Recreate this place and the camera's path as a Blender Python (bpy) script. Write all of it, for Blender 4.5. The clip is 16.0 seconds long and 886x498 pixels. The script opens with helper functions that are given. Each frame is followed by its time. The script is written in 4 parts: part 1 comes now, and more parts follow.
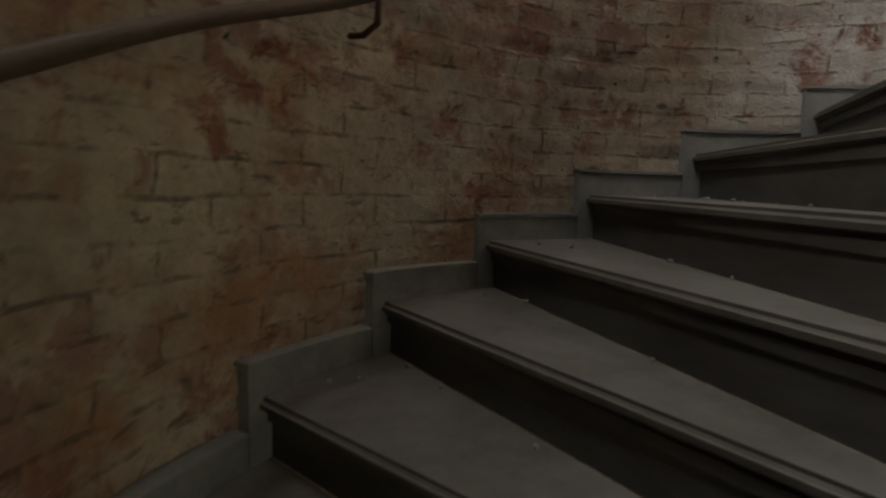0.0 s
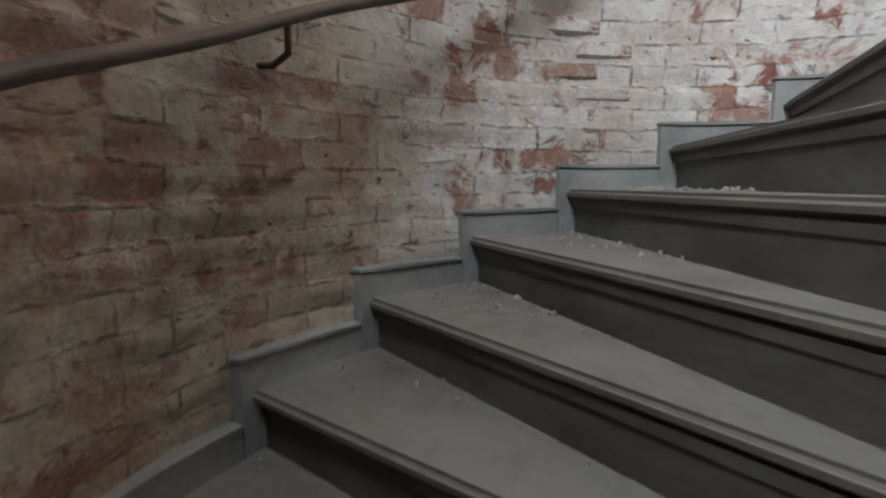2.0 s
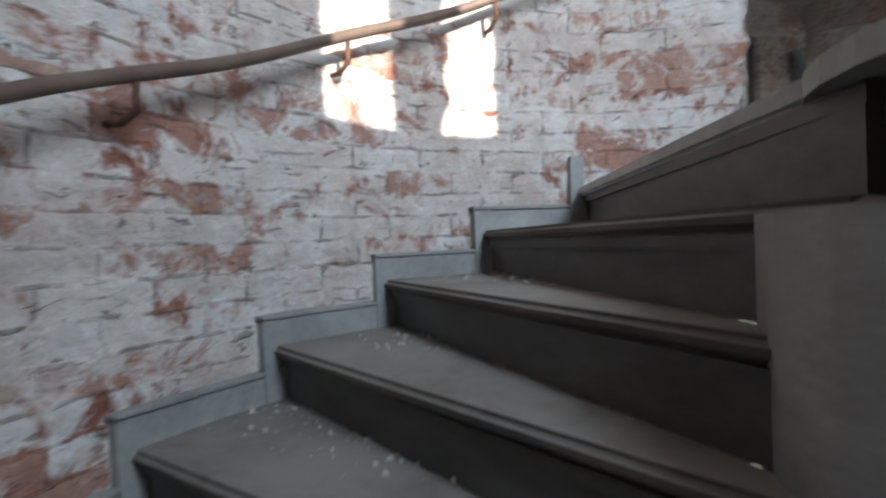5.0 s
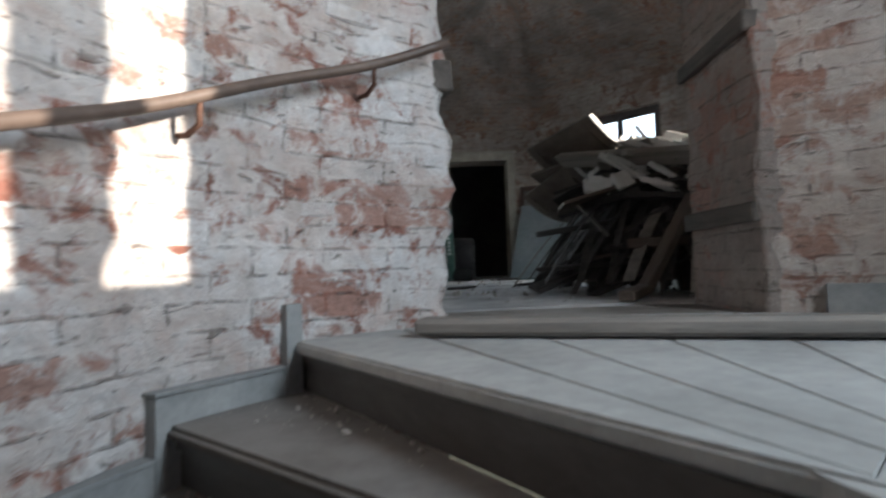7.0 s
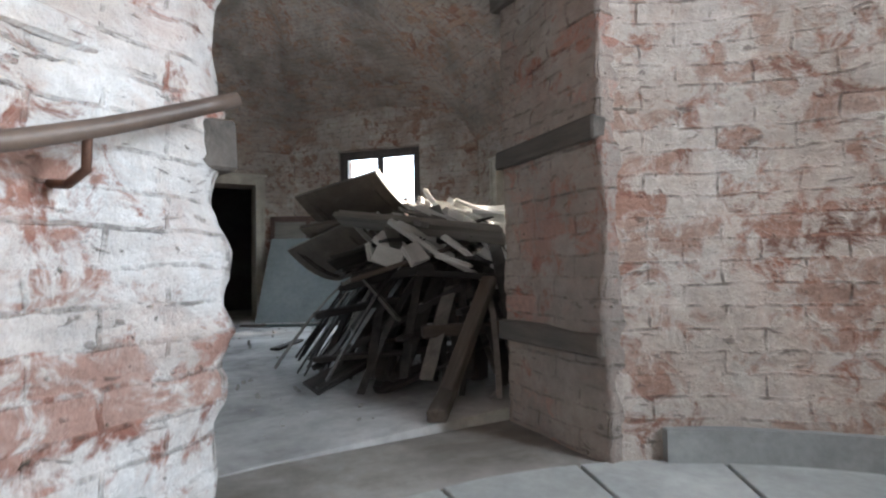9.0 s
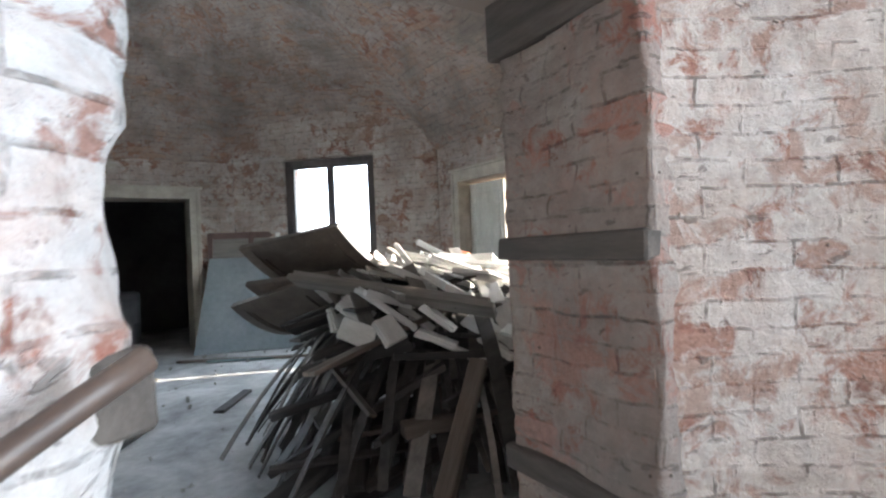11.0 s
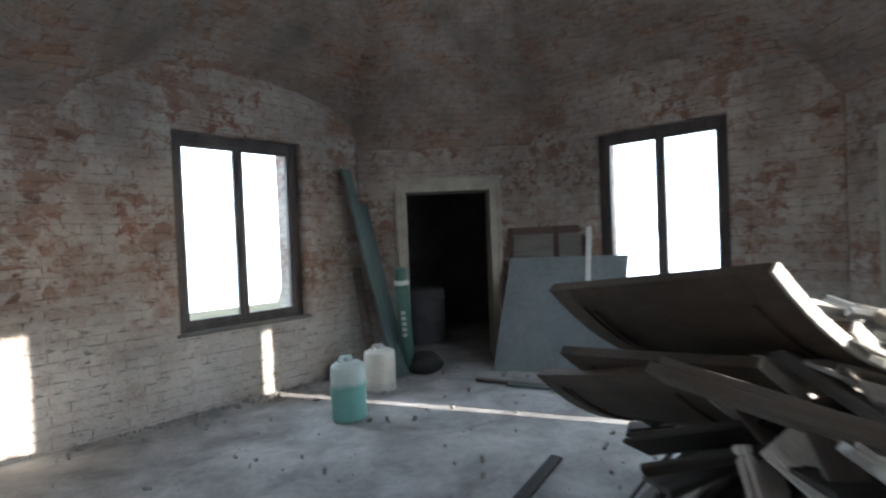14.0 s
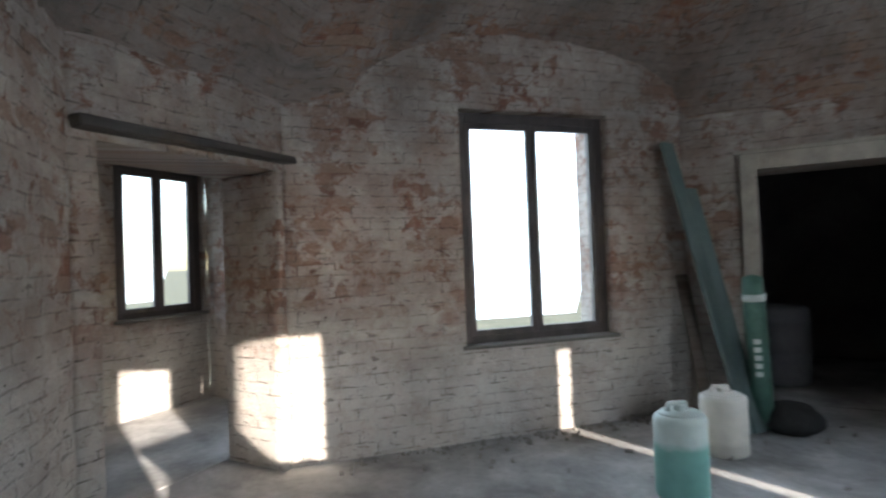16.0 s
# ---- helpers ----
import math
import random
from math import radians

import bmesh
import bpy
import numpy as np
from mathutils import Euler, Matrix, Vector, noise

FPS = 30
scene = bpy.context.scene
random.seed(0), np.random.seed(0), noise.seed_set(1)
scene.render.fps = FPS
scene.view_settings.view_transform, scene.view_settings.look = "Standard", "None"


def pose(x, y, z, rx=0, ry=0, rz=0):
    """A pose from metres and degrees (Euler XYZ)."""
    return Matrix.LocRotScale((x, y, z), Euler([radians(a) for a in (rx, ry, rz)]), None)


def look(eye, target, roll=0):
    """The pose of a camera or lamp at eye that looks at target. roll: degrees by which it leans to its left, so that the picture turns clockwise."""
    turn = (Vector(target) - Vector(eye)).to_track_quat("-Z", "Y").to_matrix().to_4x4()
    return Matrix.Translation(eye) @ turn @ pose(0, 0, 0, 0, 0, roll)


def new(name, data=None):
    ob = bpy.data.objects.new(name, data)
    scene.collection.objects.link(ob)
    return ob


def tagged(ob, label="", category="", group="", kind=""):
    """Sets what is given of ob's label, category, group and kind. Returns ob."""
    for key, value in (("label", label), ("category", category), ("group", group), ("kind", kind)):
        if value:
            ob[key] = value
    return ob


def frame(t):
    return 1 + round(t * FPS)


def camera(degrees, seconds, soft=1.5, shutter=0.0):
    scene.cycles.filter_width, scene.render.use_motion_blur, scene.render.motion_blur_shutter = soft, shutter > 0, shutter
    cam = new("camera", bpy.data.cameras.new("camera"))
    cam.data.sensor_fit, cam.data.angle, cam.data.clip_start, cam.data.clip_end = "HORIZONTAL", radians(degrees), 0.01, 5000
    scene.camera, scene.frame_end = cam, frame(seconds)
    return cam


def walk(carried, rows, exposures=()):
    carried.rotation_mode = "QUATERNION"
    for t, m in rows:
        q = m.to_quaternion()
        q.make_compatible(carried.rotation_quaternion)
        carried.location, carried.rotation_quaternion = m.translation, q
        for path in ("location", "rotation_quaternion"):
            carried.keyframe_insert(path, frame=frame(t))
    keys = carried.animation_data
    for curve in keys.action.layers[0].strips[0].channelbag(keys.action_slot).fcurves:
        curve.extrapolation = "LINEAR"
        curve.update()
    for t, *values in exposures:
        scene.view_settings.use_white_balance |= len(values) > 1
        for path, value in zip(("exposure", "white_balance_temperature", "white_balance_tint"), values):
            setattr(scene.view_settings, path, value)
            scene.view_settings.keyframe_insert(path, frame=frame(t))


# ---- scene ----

cam = camera(80.4, 16.0, soft=2.2, shutter=0.5)
# seconds, place, then yaw, pitch and lean in degrees
PATH = [
    (0.0, 1.716, 0.286, -1.378, 148.40, -7.28, 1.72),
    (0.5, 1.596, 0.206, -1.278, 145.53, -8.02, -2.97),
    (1.0, 1.530, 0.076, -1.215, 134.20, -7.73, -2.58),
    (1.5, 1.506, -0.143, -1.073, 114.62, -6.51, 0.03),
    (2.0, 1.356, -0.296, -0.917, 104.63, -7.09, -0.27),
    (2.5, 1.206, -0.431, -0.871, 97.60, -5.96, -2.81),
    (3.0, 0.989, -0.478, -0.741, 79.78, -4.73, -4.00),
    (3.5, 0.752, -0.480, -0.531, 69.99, -5.39, -3.61),
    (4.0, 0.579, -0.458, -0.399, 54.25, -4.49, -3.92),
    (6.5, -0.031, -0.009, 0.110, -3.75, 1.06, -0.70),
    (7.0, -0.082, 0.065, 0.216, -13.55, 2.07, -1.96),
    (7.5, -0.063, 0.258, 0.342, -21.30, 2.30, -2.39),
    (8.0, -0.110, 0.434, 0.380, -26.35, 3.10, -2.69),
    (8.5, -0.099, 0.582, 0.518, -37.33, 3.31, -1.29),
    (9.0, -0.018, 0.775, 0.665, -41.88, 2.41, -1.20),
    (9.5, -0.039, 0.951, 0.793, -44.30, 1.57, -0.61),
    (12.0, 0.495, 1.530, 1.377, -48.65, -0.04, -3.27),
    (12.5, 0.638, 1.814, 1.436, -42.81, 0.14, -3.34),
    (13.0, 0.727, 2.138, 1.389, -38.36, 0.66, -3.23),
    (13.5, 0.947, 2.358, 1.423, -24.04, 0.45, -1.89),
    (14.0, 0.838, 2.616, 1.436, -16.07, -1.13, -2.42),
    (14.5, 0.854, 2.958, 1.490, -13.23, -1.05, -1.16),
    (15.0, 0.829, 3.292, 1.447, -7.83, -0.36, -1.77),
    (15.5, 0.781, 3.548, 1.433, 5.45, 0.32, -1.81),
    (16.0, 0.761, 3.774, 1.360, 15.16, 1.02, -2.13),
]


def held(x, y, z, yaw, pitch, lean):
    a, b = radians(yaw), radians(pitch)
    ahead = Vector((-math.sin(a) * math.cos(b), math.cos(a) * math.cos(b), math.sin(b)))
    return look(Vector((x, y, z)), Vector((x, y, z)) + ahead, lean)


walk(cam, [(r[0], held(*r[1:])) for r in PATH], exposures=[(0, 1.75, 8600, 14), (1, 1.95, 8000, 13), (2, 2.6, 7200, 12), (3, 2.65, 6500, 11), (4, 2.2, 6350, 10), (6.5, 1.35, 6450, 10), (7, 1.35, 6450, 10), (8.5, 2.05, 6550, 11), (9.5, 2.4, 6550, 11), (12, 2.8, 6250, 11), (13, 2.4, 6250, 11), (14, 1.85, 6250, 11), (16, 1.8, 6350, 12)])

# ---- light ----
SUN_DIR = Vector((-0.777, 0.587, -0.23)).normalized()
world = bpy.data.worlds.new("sky")
scene.world = world
world.use_nodes = True
wn = world.node_tree.nodes
sky = wn.new("ShaderNodeTexSky")
sky.sky_type, sky.sun_disc = "NISHITA", False
sky.sun_elevation, sky.sun_rotation = radians(13.3), radians(130)
world.node_tree.links.new(sky.outputs[0], wn["Background"].inputs[0])
wn["Background"].inputs[1].default_value = 0.15
sun = new("sun", bpy.data.lights.new("sun", "SUN"))
sun.data.energy, sun.data.angle, sun.data.color = 5.0, radians(0.5), (1.0, 0.9, 0.77)
sun.matrix_world = look(Vector((0, 0, 0)), SUN_DIR)


def window_light(place, toward, w, h, watts, color=(0.75, 0.885, 1.0)):
    ob = new("window_light", bpy.data.lights.new("window_light", "AREA"))
    ob.data.shape, ob.data.size, ob.data.size_y = "RECTANGLE", w, h
    ob.data.energy, ob.data.color = watts, color
    ob.matrix_world = look(Vector(place), Vector(place) + Vector(toward).normalized() + Vector((0, 0, -0.5)))
    return ob


WATTS = 28.0

# ---- materials ----
def nodes_of(name):
    m = bpy.data.materials.new(name)
    m.use_nodes = True
    t = m.node_tree
    return m, t, t.nodes["Principled BSDF"]


def put(t, kind, **inputs):
    n = t.nodes.new(kind)
    for key, value in inputs.items():
        key = key.replace("_", " ")
        if isinstance(value, bpy.types.NodeSocket):
            t.links.new(value, n.inputs[key])
        else:
            n.inputs[key].default_value = value
    return n


def ramp(t, fac, *stops):
    n = t.nodes.new("ShaderNodeValToRGB")
    e = n.color_ramp.elements
    while len(e) < len(stops):
        e.new(0.5)
    for el, (p, c) in zip(e, stops):
        el.position, el.color = p, (*c, 1) if len(c) == 3 else (c[0],) * 3 + (1,)
    t.links.new(fac, n.inputs[0])
    return n.outputs[0]


def mix(t, fac, a, b, blend="MIX"):
    n = t.nodes.new("ShaderNodeMix")
    n.data_type, n.blend_type = "RGBA", blend
    for sock, v in ((n.inputs[0], fac), (n.inputs[6], a), (n.inputs[7], b)):
        if isinstance(v, bpy.types.NodeSocket):
            t.links.new(v, sock)
        else:
            sock.default_value = (*v, 1) if isinstance(v, tuple) else v
    return n.outputs[2]


def noise_of(t, co, scale, detail=4.0, rough=0.6, dist=0.0):
    return put(t, "ShaderNodeTexNoise", Vector=co, Scale=scale, Detail=detail, Roughness=rough, Distortion=dist).outputs[0]


def brick_wall(name, wash, plaster, bare, dirt, seed=0.0, red=(0.35, 0.14, 0.10), course=0.078, dado=0.0, tan_from=None):
    """Limewashed old brick. bare: how much naked brick shows; dirt: how much grime; both 0 to 1."""
    m, t, p = nodes_of(name)
    co = t.nodes.new("ShaderNodeTexCoord")
    uv = put(t, "ShaderNodeMapping", Vector=co.outputs["UV"], Location=(seed, seed * 0.7, 0)).outputs[0]
    wob = noise_of(t, uv, 5.0, 2.0)
    off = put(t, "ShaderNodeVectorMath", Vector=uv)
    off.operation = "MULTIPLY_ADD"
    shift = put(t, "ShaderNodeTexNoise", Vector=uv, Scale=7.0, Detail=3.0)
    t.links.new(shift.outputs[1], off.inputs[0])
    off.inputs[1].default_value = (0.035, 0.03, 0)
    t.links.new(uv, off.inputs[2])
    br = put(t, "ShaderNodeTexBrick", Vector=off.outputs[0], Scale=1.0, Mortar_Size=0.006, Mortar_Smooth=0.35, Bias=0.0, Brick_Width=0.255, Row_Height=course)
    br.inputs["Color1"].default_value = (0, 0, 0, 1)
    br.inputs["Color2"].default_value = (1, 1, 1, 1)
    br.inputs["Mortar"].default_value = (0.5, 0.5, 0.5, 1)
    dark = tuple(c * 0.55 for c in red)
    pale = (red[0] * 1.25, red[1] * 1.9, red[2] * 2.2)
    clay = ramp(t, br.outputs[0], (0.0, dark), (0.45, red), (1.0, pale))
    fine = noise_of(t, uv, 42.0, 6.0, 0.7)
    clay = mix(t, 0.5, clay, ramp(t, fine, (0.3, (0.25,)), (0.75, (1.0,))), "MULTIPLY")
    white = mix(t, ramp(t, noise_of(t, uv, 3.1, 6.0, 0.65), (0.38, (0.0,)), (0.66, (1.0,))), wash, plaster)
    white = mix(t, 0.42, white, ramp(t, noise_of(t, uv, 17.0, 6.0, 0.75), (0.3, (0.3,)), (0.68, (1.0,))), "MULTIPLY")
    tan_fac = None
    if tan_from is not None:
        along = put(t, "ShaderNodeSeparateXYZ", Vector=co.outputs["UV"]).outputs[0]
        ta = t.nodes.new("ShaderNodeMath"); ta.operation = "MULTIPLY_ADD"
        t.links.new(noise_of(t, uv, 1.5, 6.0, 0.7), ta.inputs[0]); ta.inputs[1].default_value = 1.6
        t.links.new(along, ta.inputs[2])
        tb = t.nodes.new("ShaderNodeMath"); tb.operation = "SUBTRACT"
        t.links.new(ta.outputs[0], tb.inputs[0]); tb.inputs[1].default_value = tan_from + 0.3
        tan_fac = ramp(t, tb.outputs[0], (0.3, (0.0,)), (0.75, (0.92,)))
        bare_clay = mix(t, ramp(t, noise_of(t, uv, 2.6, 5.0, 0.7), (0.50, (0.0,)), (0.64, (1.0,))), (0.56, 0.48, 0.38), (0.44, 0.23, 0.13))
        bare_clay = mix(t, 0.6, bare_clay, ramp(t, noise_of(t, uv, 13.0, 6.0, 0.75), (0.3, (0.3,)), (0.66, (1.0,))), "MULTIPLY")
        white = mix(t, tan_fac, white, bare_clay)
    # naked bricks: whole bricks by chance, and broad worn areas
    worn = noise_of(t, uv, 1.7, 5.0, 0.7, 0.4)
    chips = noise_of(t, off.outputs[0], 9.0, 5.0, 0.75, 0.6)
    sum1 = put(t, "ShaderNodeMath")
    t.links.new(worn, sum1.inputs[0]); t.links.new(chips, sum1.inputs[1])
    sum2 = t.nodes.new("ShaderNodeMath"); sum2.operation = "MULTIPLY_ADD"
    t.links.new(br.outputs[0], sum2.inputs[0]); sum2.inputs[1].default_value = 0.16
    t.links.new(sum1.outputs[0], sum2.inputs[2])
    edge = 1.36 - 0.42 * bare
    mid = t.nodes.new("ShaderNodeMath"); mid.operation = "SUBTRACT"
    t.links.new(sum2.outputs[0], mid.inputs[0]); mid.inputs[1].default_value = edge - 0.5
    naked = ramp(t, mid.outputs[0], (0.46, (0.0,)), (0.58, (1.0,)))
    col = mix(t, naked, white, clay)
    if dado:
        high = put(t, "ShaderNodeSeparateXYZ", Vector=co.outputs["UV"]).outputs[1]
        edge_n = t.nodes.new("ShaderNodeMath"); edge_n.operation = "MULTIPLY_ADD"
        t.links.new(noise_of(t, uv, 2.3, 6.0, 0.7), edge_n.inputs[0]); edge_n.inputs[1].default_value = 1.1
        t.links.new(high, edge_n.inputs[2])
        half = t.nodes.new("ShaderNodeMath"); half.operation = "MULTIPLY"
        t.links.new(edge_n.outputs[0], half.inputs[0]); half.inputs[1].default_value = 0.5
        low = ramp(t, half.outputs[0], (0.55, (dado,)), (0.85, (0.0,)))
        col = mix(t, low, col, (0.66, 0.63, 0.58))
    # open joints
    jn = noise_of(t, uv, 11.0, 4.0, 0.7)
    jm = t.nodes.new("ShaderNodeMath"); jm.operation = "MULTIPLY"
    t.links.new(br.outputs[1], jm.inputs[0]); t.links.new(ramp(t, jn, (0.44, (0.0,)), (0.62, (0.7,))), jm.inputs[1])
    col = mix(t, jm.outputs[0], col, (0.07, 0.055, 0.045))
    cm = put(t, "ShaderNodeMapping", Vector=off.outputs[0], Scale=(6.0, 15.0, 1.0)).outputs[0]
    crack = ramp(t, noise_of(t, cm, 1.6, 4.0, 0.62, 0.5), (0.62, (0.0,)), (0.67, (0.6,)))
    col = mix(t, crack, col, (0.085, 0.065, 0.055))
    rub = ramp(t, noise_of(t, off.outputs[0], 6.0, 6.0, 0.8, 0.8), (0.5, (0.0,)), (0.66, (0.55,)))
    col = mix(t, rub, col, tuple(0.5 * c + 0.5 * d for c, d in zip(pale, plaster)))
    grime = ramp(t, noise_of(t, uv, 0.9, 6.0, 0.7, 0.3), (0.42, (0.0,)), (0.7, (dirt,)))
    col = mix(t, grime, col, (0.11, 0.095, 0.085))
    pits = ramp(t, noise_of(t, uv, 27.0, 3.0, 0.6), (0.24, (1.0,)), (0.33, (0.0,)))
    col = mix(t, pits, col, (0.08, 0.065, 0.05))
    t.links.new(col, p.inputs["Base Color"])
    p.inputs["Roughness"].default_value = 0.92
    hgt = mix(t, jm.outputs[0], mix(t, 0.5, fine, chips), (0.0, 0.0, 0.0))
    hgt = mix(t, pits, hgt, (0.0, 0.0, 0.0))
    hgt = mix(t, crack, hgt, (0.0, 0.0, 0.0))
    b = put(t, "ShaderNodeBump", Strength=0.9, Distance=0.025, Height=hgt)
    t.links.new(b.outputs[0], p.inputs["Normal"])
    return m


def plain(name, a, b, scale=6.0, rough=0.7, metal=0.0, bump=0.3, stretch=(1, 1, 1), vary=0.25, dust=None):
    """Two-tone worn surface: grain at two scales, some spread from object to object."""
    m, t, p = nodes_of(name)
    co = t.nodes.new("ShaderNodeTexCoord")
    mp = put(t, "ShaderNodeMapping", Vector=co.outputs["Object"], Scale=stretch).outputs[0]
    big, fine = noise_of(t, mp, scale, 5.0, 0.65, 0.3), noise_of(t, mp, scale * 9, 5.0, 0.7)
    col = ramp(t, big, (0.33, a), (0.67, b))
    col = mix(t, 0.35, col, ramp(t, fine, (0.3, (0.45,)), (0.65, (1.0,))), "MULTIPLY")
    info = t.nodes.new("ShaderNodeObjectInfo")
    col = mix(t, vary, col, ramp(t, info.outputs["Random"], (0.0, (0.35,)), (1.0, (1.0,))), "MULTIPLY")
    if dust:
        geo = t.nodes.new("ShaderNodeNewGeometry")
        sep = put(t, "ShaderNodeSeparateXYZ", Vector=geo.outputs["Normal"])
        up = ramp(t, sep.outputs[2], (0.5, (0.0,)), (0.9, (1.0,)))
        sp = mix(t, 1.0, up, ramp(t, noise_of(t, mp, 4.0, 6.0, 0.7), (0.3, (0.25,)), (0.6, (1.0,))), "MULTIPLY")
        col = mix(t, sp, col, dust)
    t.links.new(col, p.inputs["Base Color"])
    p.inputs["Roughness"].default_value, p.inputs["Metallic"].default_value = rough, metal
    bp = put(t, "ShaderNodeBump", Strength=bump, Distance=0.01, Height=mix(t, 0.5, big, fine))
    t.links.new(bp.outputs[0], p.inputs["Normal"])
    return m


STAIR_WALL = brick_wall("stair_limewash", (0.74, 0.74, 0.74), (0.56, 0.49, 0.45), 0.5, 0.4, tan_from=6.5)
ROOM_WALL = brick_wall("room_brick", (0.55, 0.49, 0.44), (0.38, 0.295, 0.25), 0.55, 0.45, 7.3, (0.30, 0.14, 0.095), dado=0.75)
VAULT = brick_wall("vault_plaster", (0.40, 0.34, 0.30), (0.30, 0.225, 0.185), 0.54, 0.9, 3.1, (0.33, 0.15, 0.095))
LANDING_WALL = brick_wall("landing_brick", (0.56, 0.51, 0.47), (0.46, 0.38, 0.33), 0.56, 0.4, 12.6, (0.33, 0.155, 0.11))
BARE = brick_wall("bare_brick", (0.6, 0.55, 0.52), (0.5, 0.36, 0.3), 1.3, 0.2, 2.2)
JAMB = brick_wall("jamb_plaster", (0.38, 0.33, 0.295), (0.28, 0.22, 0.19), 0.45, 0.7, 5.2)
TREAD = plain("dusty_tread", (0.065, 0.056, 0.05), (0.12, 0.105, 0.092), 3.0, 0.85, 0, 0.25, (1, 1, 1), 0.15, (0.165, 0.157, 0.148))
RISER = plain("painted_riser", (0.045, 0.038, 0.034), (0.095, 0.09, 0.085), 2.5, 0.6, 0, 0.2, (1, 1, 3), 0.2)
SKIRT = plain("grey_paint", (0.20, 0.21, 0.215), (0.32, 0.33, 0.33), 4.0, 0.65, 0, 0.3, (1, 1, 1), 0.2)
BOARDS = plain("dusty_boards", (0.28, 0.285, 0.28), (0.42, 0.43, 0.42), 2.2, 0.85, 0, 0.25, (1, 1, 1), 0.15)
EARTH = plain("earthy_floor", (0.15, 0.13, 0.11), (0.36, 0.34, 0.32), 1.6, 0.95, 0, 0.6, (1, 1, 1), 0.05)
FLOOR = plain("dusty_floor", (0.26, 0.255, 0.25), (0.60, 0.595, 0.585), 1.8, 0.9, 0, 0.5, (1, 1, 1), 0.08)
RAIL = plain("rail_wood", (0.075, 0.05, 0.04), (0.14, 0.10, 0.08), 5.0, 0.5, 0, 0.2, (1, 1, 1), 0.0)
IRON = plain("rusty_iron", (0.09, 0.05, 0.04), (0.18, 0.09, 0.06), 20.0, 0.7, 0.6, 0.4)
DARKWOOD = plain("dark_window_wood", (0.045, 0.035, 0.035), (0.10, 0.08, 0.075), 6.0, 0.55, 0, 0.3, (1, 1, 0.3))
OLDWOOD = plain("old_wood", (0.10, 0.075, 0.06), (0.21, 0.17, 0.14), 5.0, 0.8, 0, 0.5, (0.25, 3, 3), 0.55)
SHUTTERPAINT = plain("faded_brown_paint", (0.085, 0.066, 0.054), (0.17, 0.135, 0.11), 4.0, 0.6, 0, 0.3, (2, 1, 1), 0.3)
JAMBWOOD = plain("sooty_timber", (0.05, 0.042, 0.037), (0.13, 0.11, 0.095), 4.0, 0.85, 0, 0.6, (0.4, 3, 3), 0.2)
PALEPAINT = plain("pale_paint", (0.52, 0.50, 0.44), (0.68, 0.66, 0.59), 6.0, 0.55, 0, 0.2, (1, 1, 0.4), 0.1)
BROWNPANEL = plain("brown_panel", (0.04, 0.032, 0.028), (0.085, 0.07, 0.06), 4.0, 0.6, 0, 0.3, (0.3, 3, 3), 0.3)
GREYWOOD = plain("weathered_wood", (0.17, 0.155, 0.14), (0.33, 0.30, 0.27), 5.0, 0.8, 0, 0.5, (0.25, 3, 3), 0.6)
# White pushed near its limit so boards in the sun read as blown out.
WHITEWOOD = plain("white_sunlit_wood", (0.70, 0.685, 0.65), (0.84, 0.83, 0.80), 7.0, 0.45, 0, 0.4, (0.4, 3, 3), 0.2)
# Blackened in colour for the shade low in the heap.
BLACKWOOD = plain("black_shaded_wood", (0.03, 0.027, 0.025), (0.085, 0.075, 0.07), 6.0, 0.7, 0, 0.4, (0.3, 3, 3), 0.5)
TRIM = plain("cream_trim", (0.34, 0.30, 0.25), (0.50, 0.45, 0.38), 6.0, 0.6, 0, 0.2, (1, 1, 1), 0.1)
GREENWOOD = plain("green_board", (0.075, 0.12, 0.12), (0.13, 0.18, 0.17), 6.0, 0.6, 0, 0.3, (1, 1, 0.3), 0.3)
SHEET = plain("grey_sheet", (0.19, 0.22, 0.23), (0.26, 0.29, 0.30), 2.0, 0.6, 0, 0.1, (1, 1, 1), 0.05)
PLASTER = plain("rubble_plaster", (0.26, 0.245, 0.22), (0.44, 0.42, 0.39), 30.0, 0.9, 0, 0.4)
RUBBER = plain("black_rubber", (0.02, 0.02, 0.02), (0.05, 0.05, 0.05), 9.0, 0.7)
GREENBAG = plain("green_wrap", (0.05, 0.13, 0.10), (0.09, 0.20, 0.16), 12.0, 0.4, 0, 0.5)
WHITEINK = plain("white_print", (0.6, 0.65, 0.62), (0.7, 0.74, 0.7), 12.0, 0.5)
# Dark tone: the unlit corner room's shade is put into the colour.
DARKROOM = plain("shade_toned_plaster", (0.10, 0.095, 0.10), (0.17, 0.16, 0.165), 2.0, 0.95)
# Paled to stand in for the overexposed ground beyond the windows.
GROUND = plain("meadow", (0.20, 0.20, 0.13), (0.30, 0.29, 0.20), 0.3, 0.95)
REDCLOTH = plain("red_plastic", (0.45, 0.10, 0.05), (0.55, 0.15, 0.08), 9.0, 0.5)


